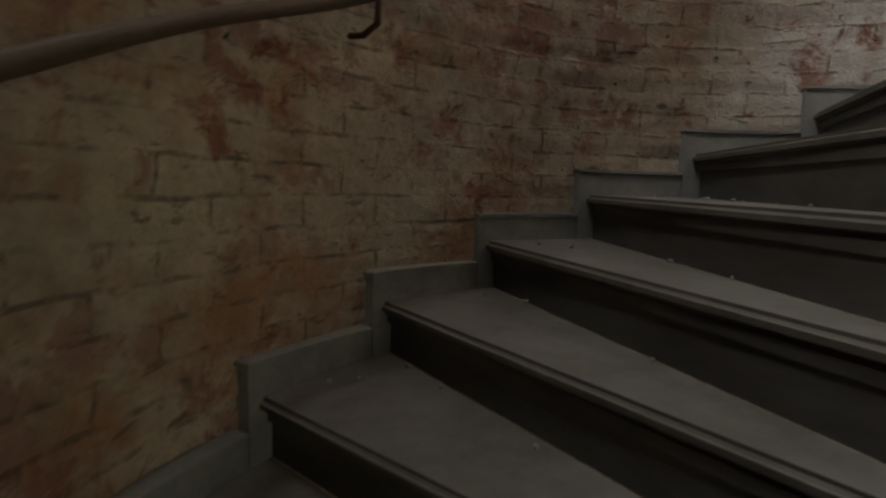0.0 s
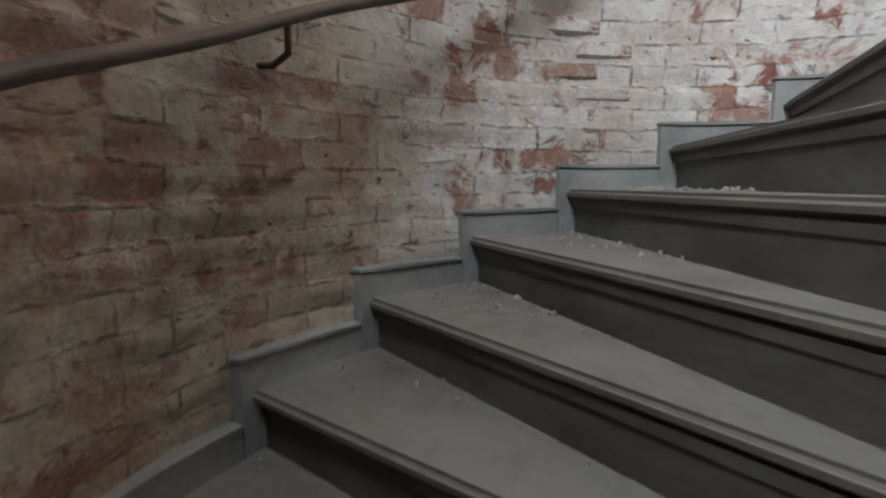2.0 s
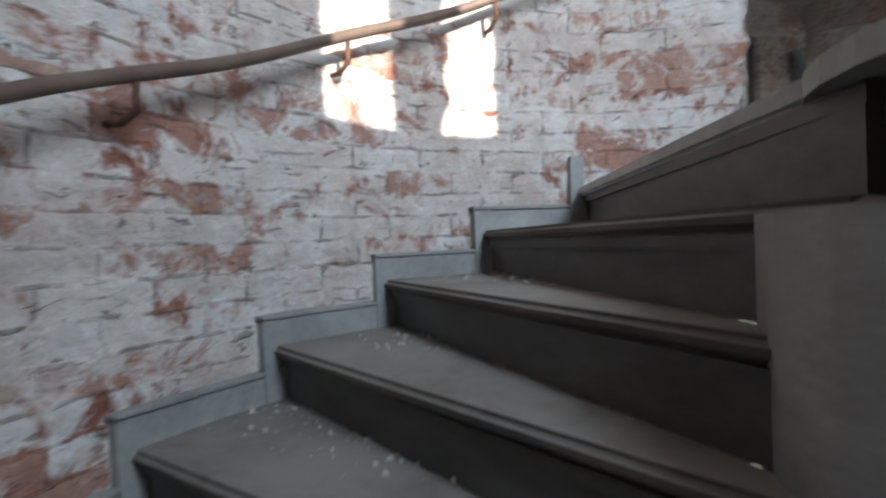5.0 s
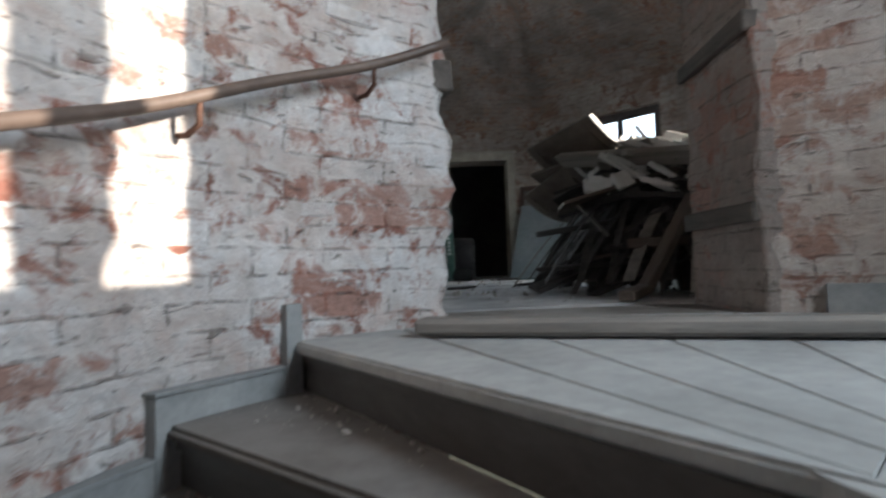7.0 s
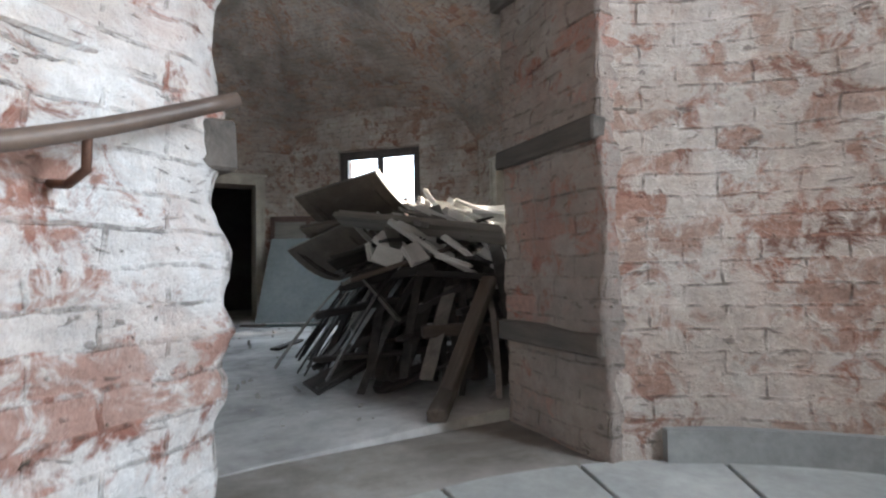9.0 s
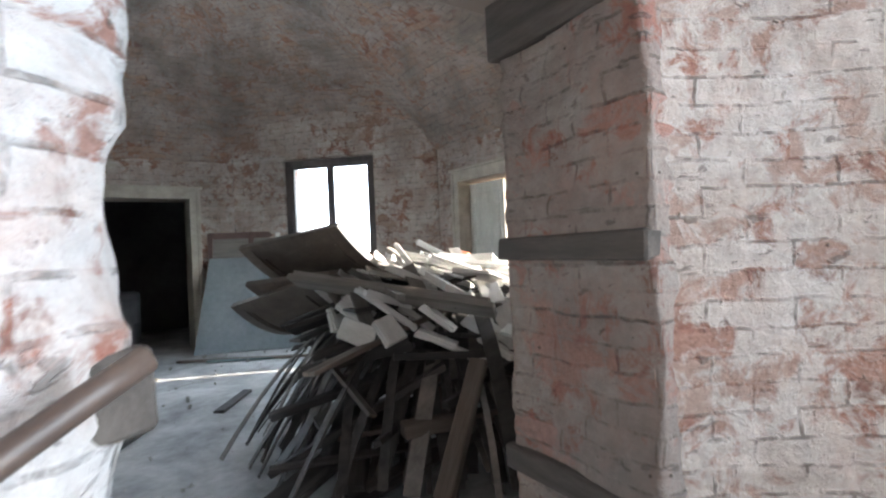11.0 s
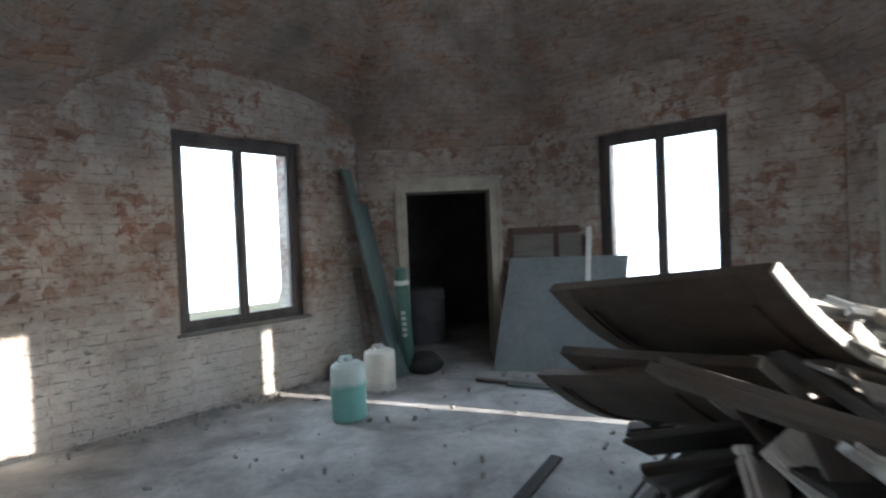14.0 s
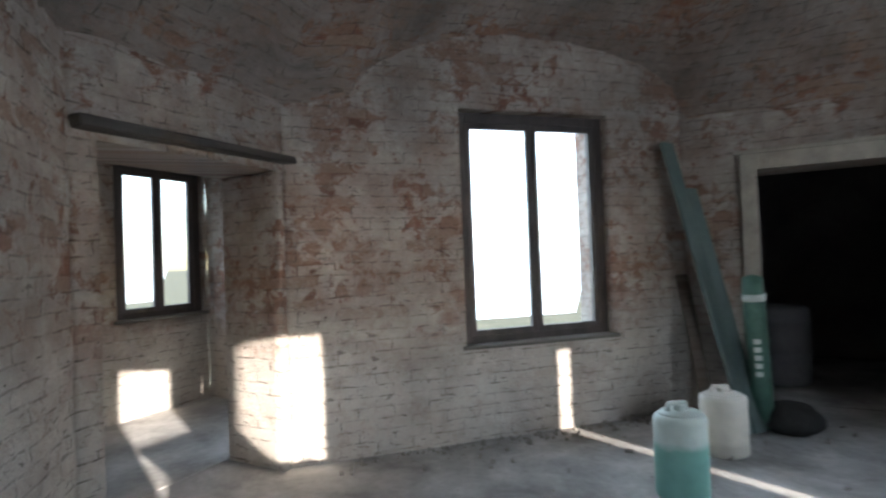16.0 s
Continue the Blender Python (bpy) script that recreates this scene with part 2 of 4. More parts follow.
def can_plastic(name, low, high, level):
    m, t, p = nodes_of(name)
    co = t.nodes.new("ShaderNodeTexCoord")
    sep = put(t, "ShaderNodeSeparateXYZ", Vector=co.outputs["Object"])
    add = t.nodes.new("ShaderNodeMath"); add.operation = "MULTIPLY_ADD"
    t.links.new(noise_of(t, co.outputs["Object"], 14.0), add.inputs[0]); add.inputs[1].default_value = 0.05
    t.links.new(sep.outputs[2], add.inputs[2])
    col = ramp(t, add.outputs[0], (level, low), (level + 0.04, high))
    col = mix(t, 0.3, col, ramp(t, noise_of(t, co.outputs["Object"], 9.0, 6.0), (0.3, (0.5,)), (0.6, (1.0,))), "MULTIPLY")
    t.links.new(col, p.inputs["Base Color"])
    p.inputs["Roughness"].default_value = 0.35
    p.inputs["Subsurface Weight"].default_value = 0.25
    p.inputs["Subsurface Radius"].default_value = (0.03, 0.03, 0.03)
    return m


GREENCAN = can_plastic("green_white_can", (0.22, 0.50, 0.46), (0.62, 0.72, 0.70), 0.3)
WHITECAN = can_plastic("white_can", (0.58, 0.57, 0.52), (0.74, 0.72, 0.66), 0.1)
GLASS, gt, gp = nodes_of("dusty_glass")
gp.inputs["Base Color"].default_value = (0.93, 0.97, 1, 1)
gp.inputs["Roughness"].default_value, gp.inputs["Transmission Weight"].default_value, gp.inputs["IOR"].default_value = 0.08, 1.0, 1.02


# ---- building helpers ----
def mesh_of(name, bm, material, smooth=False):
    bmesh.ops.recalc_face_normals(bm, faces=bm.faces)
    me = bpy.data.meshes.new(name)
    bm.to_mesh(me)
    bm.free()
    me.materials.append(material)
    if smooth:
        me.shade_smooth()
    return me


def part(name, bm, material, parent=None, label="", smooth=False, at=None):
    ob = new(name, mesh_of(name, bm, material, smooth))
    if at is not None:
        ob.matrix_world = at
    if parent is not None:
        ob.parent = parent
    return tagged(ob, label)


def thing(name, at, label, category, group="", kind=""):
    ob = new(name)
    ob.matrix_world = at
    ob.empty_display_size = 0.1
    return tagged(ob, label, category, group, kind)


def block(bm, sx, sy, sz, at=None, bevel=0.004, rough=0.0):
    """A box with worn edges, centred, or moved by at."""
    made = bmesh.ops.create_cube(bm, size=1.0, matrix=(at or Matrix()) @ Matrix.Diagonal((sx, sy, sz, 1)))
    vs = made["verts"]
    if rough:
        for v in vs:
            v.co += Vector((random.uniform(-rough, rough), random.uniform(-rough, rough), random.uniform(-rough, rough)))
    if bevel:
        es = list({e for v in vs for e in v.link_edges})
        bmesh.ops.bevel(bm, geom=es, offset=bevel, segments=1, affect="EDGES")
    return bm


def box(sx, sy, sz, at=None, bevel=0.004, rough=0.0):
    return block(bmesh.new(), sx, sy, sz, at, bevel, rough)


def tube(points, radius, sides=10):
    """A round bar through points."""
    bm = bmesh.new()
    rings = []
    for i, pt in enumerate(points):
        a, b = points[max(i - 1, 0)], points[min(i + 1, len(points) - 1)]
        q = (Vector(b) - Vector(a)).to_track_quat("Z", "Y")
        rings.append([bm.verts.new(Vector(pt) + q @ Vector((radius * math.cos(k * math.tau / sides), radius * math.sin(k * math.tau / sides), 0))) for k in range(sides)])
    for r0, r1 in zip(rings, rings[1:]):
        for k in range(sides):
            bm.faces.new((r0[k], r0[(k + 1) % sides], r1[(k + 1) % sides], r1[k]))
    bm.faces.new(rings[0][::-1]); bm.faces.new(rings[-1])
    return bm


def lathe(profile, sides=20, squash=1.0):
    bm = bmesh.new()
    rings = [[bm.verts.new((r * math.cos(k * math.tau / sides), squash * r * math.sin(k * math.tau / sides), z)) for k in range(sides)] for r, z in profile]
    for r0, r1 in zip(rings, rings[1:]):
        for k in range(sides):
            bm.faces.new((r0[k], r0[(k + 1) % sides], r1[(k + 1) % sides], r1[k]))
    bm.faces.new(rings[0][::-1]); bm.faces.new(rings[-1])
    return bm


def relief(s, z, seed, course=0.078, joint=0.010, lump=0.012):
    """Depth of old brickwork at s along and z up: joints, brick to brick steps, lumps."""
    row = math.floor(z / course)
    zz = z + 0.018 * noise.noise((s * 2.1, z * 2.1, seed))
    row = math.floor(zz / course)
    fz = zz / course - row
    ss = s / 0.255 + (0.5 if row % 2 else 0.0) + 0.1 * noise.noise((s * 4, row * 3.3, seed))
    col = math.floor(ss)
    fs = ss - col
    d = min(fz * course, (1 - fz) * course, fs * 0.255, (1 - fs) * 0.255)
    worn = noise.noise((s * 1.3, z * 1.3, seed + 9)) * 0.5 + 0.5
    h = -joint * max(0.0, 1 - d / 0.014) * (0.3 + 0.9 * worn)
    h += 0.006 * noise.noise((col * 7.7, row * 3.9, seed))
    h += lump * noise.noise((s * 3.0, z * 3.0, seed + 3)) + 0.005 * noise.noise((s * 14, z * 14, seed + 5))
    pit = noise.noise((s * 8, z * 8, seed + 17))
    if pit > 0.45:
        h -= 0.05 * (pit - 0.45)
    return h


def cuts(a, b, step, extra=()):
    n = max(1, round((b - a) / step))
    base = [a + (b - a) * i / n for i in range(n + 1)]
    for e in extra:
        if a < e < b:
            base = [x for x in base if abs(x - e) > step * 0.45 or x in (a, b)] + [e]
    return sorted(set(base))


def wall(name, label, put_at, s0, s1, z0, z1, holes, thick, material, seed, step=0.03, lump=0.012, kind="structure", ragged=0.0):
    """A wall of relief brickwork with openings cut right through. put_at(s, z, inward) gives the place."""
    ss = cuts(s0, s1, step, [h[0] for h in holes] + [h[1] for h in holes])
    zs = cuts(z0, z1, step, [h[2] for h in holes] + [h[3] for h in holes])
    ns, nz = len(ss), len(zs)
    open_at = np.zeros((ns - 1, nz - 1), bool)
    for a, b, c, d in holes:
        for i in range(ns - 1):
            for j in range(nz - 1):
                if a - 1e-6 < ss[i] and ss[i + 1] < b + 1e-6 and c - 1e-6 < zs[j] and zs[j + 1] < d + 1e-6:
                    open_at[i, j] = True
    verts, uvs, faces = [], [], []
    for s in ss:
        for z in zs:
            near = max(0.0, 1 - min(s - s0, s1 - s) / 0.12)
            slip = ragged * near * (noise.noise((z * 3, s0, 1)) + 0.8 * noise.noise((z * 9, s0, 4)) + 0.5 * noise.noise((round(z / 0.078) * 5.5, s0, 8)))
            verts.append(put_at(s + slip, z, relief(s, z, seed, lump=lump) - (0.05 * near * near if ragged else 0))); uvs.append((s, z))
    for i in range(ns - 1):
        for j in range(nz - 1):
            if not open_at[i, j]:
                faces.append((i * nz + j, (i + 1) * nz + j, (i + 1) * nz + j + 1, i * nz + j + 1))
    back = {}

    def deep(i, j, k):
        key = (i, j, k)
        if key not in back:
            back[key] = len(verts)
            f = k / 6
            w = (0.012 + ragged * 0.7) * noise.noise((ss[i] * 5 + k * 1.7, zs[j] * 9, seed)) if k < 6 else 0
            verts.append(put_at(ss[i] + w, zs[j], -thick * f)); uvs.append((ss[i] + thick * f, zs[j]))
        return back[key]

    def level(i, j, k):
        return i * nz + j if k == 0 else deep(i, j, k)

    def edge_strip(a, b):
        for k in range(6):
            faces.append((level(*a, k), level(*b, k), level(*b, k + 1), level(*a, k + 1)))

    solid = lambda i, j: 0 <= i < ns - 1 and 0 <= j < nz - 1 and not open_at[i, j]
    for i in range(ns):
        for j in range(nz - 1):
            if solid(i - 1, j) != solid(i, j):
                edge_strip((i, j), (i, j + 1))
    for i in range(ns - 1):
        for j in range(nz):
            if solid(i, j - 1) != solid(i, j):
                edge_strip((i, j), (i + 1, j))
    # coarse outer face
    bs, bz = cuts(s0, s1, 0.25, [h[0] for h in holes] + [h[1] for h in holes]), cuts(z0, z1, 0.6, [h[2] for h in holes] + [h[3] for h in holes])
    for a, b in zip(bs, bs[1:]):
        for c, d in zip(bz, bz[1:]):
            if any(h[0] - 1e-6 < a and b < h[1] + 1e-6 and h[2] - 1e-6 < c and d < h[3] + 1e-6 for h in holes):
                continue
            n = len(verts)
            for s, z in ((a, c), (b, c), (b, d), (a, d)):
                verts.append(put_at(s, z, -thick)); uvs.append((s, z))
            faces.append((n, n + 1, n + 2, n + 3))
    me = bpy.data.meshes.new(name)
    me.from_pydata(verts, [], faces)
    lay = me.uv_layers.new(name="UVMap")
    idx = np.empty(len(me.loops), np.int32)
    me.loops.foreach_get("vertex_index", idx)
    lay.data.foreach_set("uv", np.array(uvs, np.float32)[idx].ravel())
    me.materials.append(material)
    me.shade_smooth()
    return tagged(new(name, me), label, "wall", kind=kind)


# ---- plan ----
AX, AY, AR = 0.704, 0.466, 1.59          # axis and radius of the round stair
TOP_ANGLE, TURN, RISE, SKEW = 121.83, 14.663, 0.1565, 0.265
CENTRE = Vector((1.946, 5.51, 0))
ALPHA = radians(32.3)
U = Vector((math.cos(ALPHA), math.sin(ALPHA), 0))
N = Vector((-math.sin(ALPHA), math.cos(ALPHA), 0))
D = (U + N).normalized()
E = (U - N).normalized()
UP = Vector((0, 0, 1))
HALF = 2.833
DIAG = {"door": 2.97, "bright": 3.06, "entry": 3.13, "alcove": 3.35}


def polar(deg, r, z):
    return Vector((AX + r * math.cos(radians(deg)), AY + r * math.sin(radians(deg)), z))


def stair_place(s, z, inward):
    return polar(s * 57.29578 / AR, AR - inward, z)


def flat_place(origin, along, inward_dir):
    return lambda s, z, inward: origin + along * s + UP * z + inward_dir * inward


# ---- ground and floors ----
bm = bmesh.new()
bmesh.ops.create_grid(bm, x_segments=8, y_segments=8, size=1500)
tagged(part("ground", bm, GROUND, at=pose(0, 0, -7)), "flat meadow round the house, paled for outdoor glare", "ground", kind="structure")

# the eight corners of the room, from the wall with the first window round
rt2 = math.sqrt(2)


def corner(u, n):
    return CENTRE + U * u + N * n


k1, k2, k3, k4 = (DIAG[k] * rt2 - HALF for k in ("door", "bright", "entry", "alcove"))
ROOM = [corner(k1, HALF), corner(HALF, k1), corner(HALF, -k2), corner(k2, -HALF), corner(-k3, -HALF), corner(-HALF, -k3), corner(-HALF, k4), corner(-k4, HALF)]


def slab(name, pts, z, depth, material, label):
    bm = bmesh.new()
    f = bm.faces.new([bm.verts.new((p.x, p.y, z)) for p in pts])
    ex = bmesh.ops.extrude_face_region(bm, geom=[f])
    bmesh.ops.translate(bm, verts=[v for v in ex["geom"] if isinstance(v, bmesh.types.BMVert)], vec=(0, 0, -depth))
    return tagged(part(name, bm, material), label, "floor", kind="structure")


out = lambda p: CENTRE + (p - CENTRE) * 1.25
slab("floor", [out(p) for p in ROOM[:4]] + [ROOM[4] + U * 0.4 - N * 0.05, ROOM[5] - U * 0.05] + [out(p) for p in ROOM[6:]], 0.0, 0.25, FLOOR, "dusty grey screed floor littered with dirt")
entry = CENTRE - D * DIAG["entry"]
slab("floor_passage", [entry + E * 1.0 + D * 0.02, entry - E * 1.05 + D * 0.02, polar(112, AR + 0.02, 0), polar(100, AR + 0.004, 0), polar(85, AR + 0.004, 0), polar(70, AR + 0.004, 0), polar(50, AR + 0.004, 0)], -0.006, 0.25, EARTH, "dusty bare floor of the passage")

# ---- walls ----
WIN = (-0.64, 0.64, 0.68, 2.47)
ROOMTOP = 3.7
wall("wall_stair", "whitewashed rough brick wall of the round stairwell", stair_place, radians(100) * AR, radians(335) * AR, -4.2, 3.0,
     [(radians(307) * AR, radians(318) * AR, 0.95, 2.7), (radians(323) * AR, radians(331) * AR, 0.95, 2.7)], 0.62, STAIR_WALL, 1.0, 0.0215, 0.018, ragged=0.045)
wall("wall_landing", "bare red brick wall with remains of limewash along the landing", stair_place, radians(335) * AR, radians(415) * AR, -4.2, 3.0, [], 0.62, LANDING_WALL, 14.0, 0.0215, 0.014)
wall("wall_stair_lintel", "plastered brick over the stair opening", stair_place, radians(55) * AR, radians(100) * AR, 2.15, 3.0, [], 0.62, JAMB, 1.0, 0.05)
JAMB_FOOT, JAMB_RUN = Vector((1.598, 1.752, 0)), Vector((0.27, 0.963, 0)).normalized()
JAMB_FACE = Vector((-JAMB_RUN.y, JAMB_RUN.x, 0))
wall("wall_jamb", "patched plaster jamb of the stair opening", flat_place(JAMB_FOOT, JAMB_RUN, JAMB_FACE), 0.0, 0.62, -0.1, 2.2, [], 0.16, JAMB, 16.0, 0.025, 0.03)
wall("wall_window_1", "worn brick wall with flaking limewash", flat_place(CENTRE + N * HALF, U, -N), -k4, k1, -0.2, ROOMTOP, [WIN], 0.5, ROOM_WALL, 2.0, 0.026)
wall("wall_window_2", "worn brick wall with flaking limewash", flat_place(CENTRE + U * HALF, N, -U), -k2, k1, -0.2, ROOMTOP, [WIN], 0.5, ROOM_WALL, 3.0, 0.03)
wall("wall_window_3", "worn brick wall with flaking limewash", flat_place(CENTRE - N * HALF, U, N), -k3, k2, -0.2, ROOMTOP, [WIN], 0.5, ROOM_WALL, 4.0, 0.03)
wall("wall_blank", "worn brick wall with flaking limewash", flat_place(CENTRE - U * HALF, N, U), -k3, k4, -0.2, ROOMTOP, [], 0.3, ROOM_WALL, 5.0, 0.035)
half1, half2, half3, half4 = (HALF * rt2 - DIAG[k] for k in ("door", "bright", "entry", "alcove"))
wall("wall_door_1", "brick chamfer wall round a dark doorway", flat_place(CENTRE + D * DIAG["door"], E, -D), -half1, half1, -0.2, ROOMTOP, [(-0.5, 0.48, -0.2, 1.98)], 0.45, ROOM_WALL, 6.0, 0.03)
wall("wall_door_2", "brick chamfer wall round a pale double door", flat_place(CENTRE + E * DIAG["bright"], D, -E), -half2, half2, -0.2, ROOMTOP, [(-0.5, 0.5, -0.2, 1.98)], 0.35, ROOM_WALL, 7.0, 0.03)
wall("wall_entry", "rough brick wall round the stair opening", flat_place(entry, E, D), -half3, half3, -0.2, ROOMTOP, [(-0.80, 0.54, -0.2, 2.15)], 0.1, ROOM_WALL, 8.0, 0.035)
wall("wall_alcove", "brick chamfer wall opened into a corner alcove", flat_place(CENTRE - E * DIAG["alcove"], D, E), -half4, half4, -0.2, ROOMTOP, [(-0.53, 0.6, -0.2, 1.98)], 0.53, ROOM_WALL, 9.0, 0.03)
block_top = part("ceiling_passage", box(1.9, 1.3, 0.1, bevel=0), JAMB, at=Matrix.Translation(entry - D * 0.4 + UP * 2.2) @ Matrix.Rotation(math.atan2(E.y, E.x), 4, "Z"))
tagged(block_top, "plastered underside over the stair opening", "ceiling", kind="structure")


def vault():
    """The vault springs low over the four chamfers and rises in lunettes over the window walls."""
    rays, rings = 160, 40
    verts, uvs, faces = [], [], []
    normals = [(N, HALF, 1), (U, HALF, 1), (-N, HALF, 1), (-U, HALF, 1), (D, DIAG["door"], 0), (E, DIAG["bright"], 0), (-D, DIAG["entry"], 0), (-E, DIAG["alcove"], 0)]
    turn0 = math.atan2(-D.y, -D.x)
    for i in range(rays + 1):
        a = turn0 + math.tau * i / rays
        w = Vector((math.cos(a), math.sin(a), 0))
        reach, high, nn = min(((off / max(w.dot(n), 1e-6), h, n) for n, off, h in normals), key=lambda q: q[0])
        side = (w * reach - nn * nn.dot(w * reach)).length
        low = 2.42 if not high else 2.42 + 0.62 * math.sqrt(max(0.0, 1 - (side / 1.45) ** 2))
        arc, last = 0.0, None
        for k in range(rings + 1):
            f = 1 - k / rings
            z = low + (3.75 - low) * (1 - f ** 2.8) ** 0.9
            p = CENTRE + w * reach * (f * 1.01)
            z += 0.03 * noise.noise((p.x * 3, p.y * 3, 2.0)) + 0.012 * noise.noise((p.x * 11, p.y * 11, 2.0))
            arc += (Vector((p.x, p.y, z)) - last).length if last else 0
            last = Vector((p.x, p.y, z))
            verts.append((p.x, p.y, z)); uvs.append((math.tau * i / rays * 2.6, low + arc))
    for i in range(rays):
        for k in range(rings):
            a, b = i * (rings + 1) + k, (i + 1) * (rings + 1) + k
            faces.append((a, b, b + 1, a + 1))
    me = bpy.data.meshes.new("ceiling_vault")
    me.from_pydata(verts, [], faces)
    lay = me.uv_layers.new(name="UVMap")
    for poly in me.polygons:
        for li in poly.loop_indices:
            lay.data[li].uv = uvs[me.loops[li].vertex_index]
    me.materials.append(VAULT)
    me.shade_smooth()
    tagged(new("ceiling_vault", me), "stained plaster vault with patches of bare brick", "ceiling", kind="structure")


vault()
slab("ceiling_stair", [polar(a, AR + 0.7, 0) for a in range(0, 360, 20)], 3.1, 0.1, VAULT, "plain plaster ceiling over the stairwell").name = "ceiling_stair"
bm = bmesh.new()
bmesh.ops.create_grid(bm, x_segments=1, y_segments=1, size=6.0)
tagged(part("roof", bm, DARKROOM, at=pose(CENTRE.x, CENTRE.y, 4.0)), "plain roof slab over the vault", "roof", kind="structure")


def corner_room(name, middle, along, outward, width, depth, holes_back, material, holes_right=()):
    """A small closed room behind a chamfer wall."""
    start = middle
    parts = []
    for tag, org, ax, inn, w, holes in (("back", start + outward * depth, along, -outward, width, holes_back),
                                        ("side", start - along * width / 2 + outward * depth / 2, outward, along, depth, ()),
                                        ("flank", start + along * width / 2 + outward * depth / 2, outward, -along, depth, holes_right)):
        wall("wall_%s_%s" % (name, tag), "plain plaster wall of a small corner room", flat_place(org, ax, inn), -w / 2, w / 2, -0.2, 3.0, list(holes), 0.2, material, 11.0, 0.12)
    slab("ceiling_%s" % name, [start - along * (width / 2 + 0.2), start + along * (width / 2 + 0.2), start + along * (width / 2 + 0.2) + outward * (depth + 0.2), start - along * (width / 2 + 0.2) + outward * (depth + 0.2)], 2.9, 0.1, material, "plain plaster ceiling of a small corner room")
    slab("floor_%s" % name, [start - along * (width / 2 + 0.2), start + along * (width / 2 + 0.2), start + along * (width / 2 + 0.2) + outward * (depth + 0.2), start - along * (width / 2 + 0.2) + outward * (depth + 0.2)], 0.004, 0.2, FLOOR, "dusty floor of a small corner room")


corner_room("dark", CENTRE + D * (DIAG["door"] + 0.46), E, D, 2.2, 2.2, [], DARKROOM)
ALC = CENTRE - E * (DIAG["alcove"] + 0.54)
corner_room("alcove", ALC + D * 0.45, D, -E, 2.6, 1.65, [(0.36, 1.26, 0.88, 2.36)], ROOM_WALL)
corner_room("bright", CENTRE + E * (DIAG["bright"] + 0.36), D, E, 3.2, 1.4, [(-1.35, -0.3, 0.3, 2.8)], TRIM)

# ---- stair ----
def wedge(a0, a1, r0, r1, z0, z1, n=5, bevel=0.0):
    """A block between two angles and two radii."""
    bm = bmesh.new()
    lo, hi = [], []
    ring = [(a0 + (a1 - a0) * i / n, r1) for i in range(n + 1)] + [(a1 - (a1 - a0) * i / n, r0) for i in range(n + 1)]
    for a, r in ring:
        lo.append(bm.verts.new(polar(a, r, z0))); hi.append(bm.verts.new(polar(a, r, z1)))
    m = len(ring)
    bm.faces.new(hi); bm.faces.new(lo[::-1])
    for i in range(m):
        bm.faces.new((lo[i], lo[(i + 1) % m], hi[(i + 1) % m], hi[i]))
    if bevel:
        es = [e for e in bm.edges if abs(e.verts[0].co.z - e.verts[1].co.z) < 1e-5]
        bmesh.ops.bevel(bm, geom=es, offset=bevel, segments=3, affect="EDGES")
    return bm


def plate(a, k, z0, z1, t, cut=0.0):
    """An upright board along a radius, t thick towards the higher side."""
    bm = bmesh.new()
    p0, p1, d = nose(a, k, 0, SOFFIT - cut)
    side = Vector((-d.y, d.x, 0)) * t
    vs = []
    for z in (z0, z1):
        for p in (p0, p1, p1 + side, p0 + side):
            vs.append(bm.verts.new(p + UP * z))
    for f in ((0, 1, 2, 3), (7, 6, 5, 4), (0, 4, 5, 1), (1, 5, 6, 2), (2, 6, 7, 3), (3, 7, 4, 0)):
        bm.faces.new([vs[i] for i in f])
    return bm


NEWEL = 0.36


def skew(k):
    """How far a nosing's line passes the axis: the winders are set out round an open well."""
    return SKEW if k <= 11 else max(0.01, SKEW - 0.075 * (k - 11))


def nose(a, k, r0, r1):
    """Ends of the line of nosing k, starting at angle a on radius r1 and ending near radius r0."""
    off = skew(k)
    wall_end = polar(a, r1, 0)
    turn = -math.asin(off / r1)
    d = (Vector((AX, AY, 0)) - wall_end).normalized()
    d = Matrix.Rotation(turn, 3, "Z") @ d
    return wall_end, wall_end + d * (math.sqrt(r1 * r1 - off * off) - 0.04), d


def winder(a0, k0, a1, k1, z0, z1, n=5, bevel=0.0):
    """A tread between two nosing lines."""
    bm = bmesh.new()
    pts = [polar(a0 + (a1 - a0) * i / n, SOFFIT, 0) for i in range(n + 1)] + [nose(a1, k1, 0, SOFFIT)[1], nose(a0, k0, 0, SOFFIT)[1]]
    hi, lo = [bm.verts.new(p + UP * z1) for p in pts], [bm.verts.new(p + UP * z0) for p in pts]
    bm.faces.new(hi); bm.faces.new(lo[::-1])
    for i in range(len(pts)):
        j = (i + 1) % len(pts)
        bm.faces.new((lo[i], lo[j], hi[j], hi[i]))
    if bevel:
        es = [e for e in bm.edges if abs(e.verts[0].co.z - e.verts[1].co.z) < 1e-5]
        bmesh.ops.bevel(bm, geom=es, offset=bevel, segments=3, affect="EDGES")
    return bm


SOFFIT = AR - 0.004
stair = thing("staircase", pose(AX, AY, -4.0), "worn grey-painted wooden winding staircase littered with plaster crumbs", "staircase")


def keep(ob, parent):
    """Parent ob without moving it."""
    bpy.context.view_layer.update()
    ob.parent = parent
    ob.matrix_parent_inverse = parent.matrix_world.inverted()
    return ob


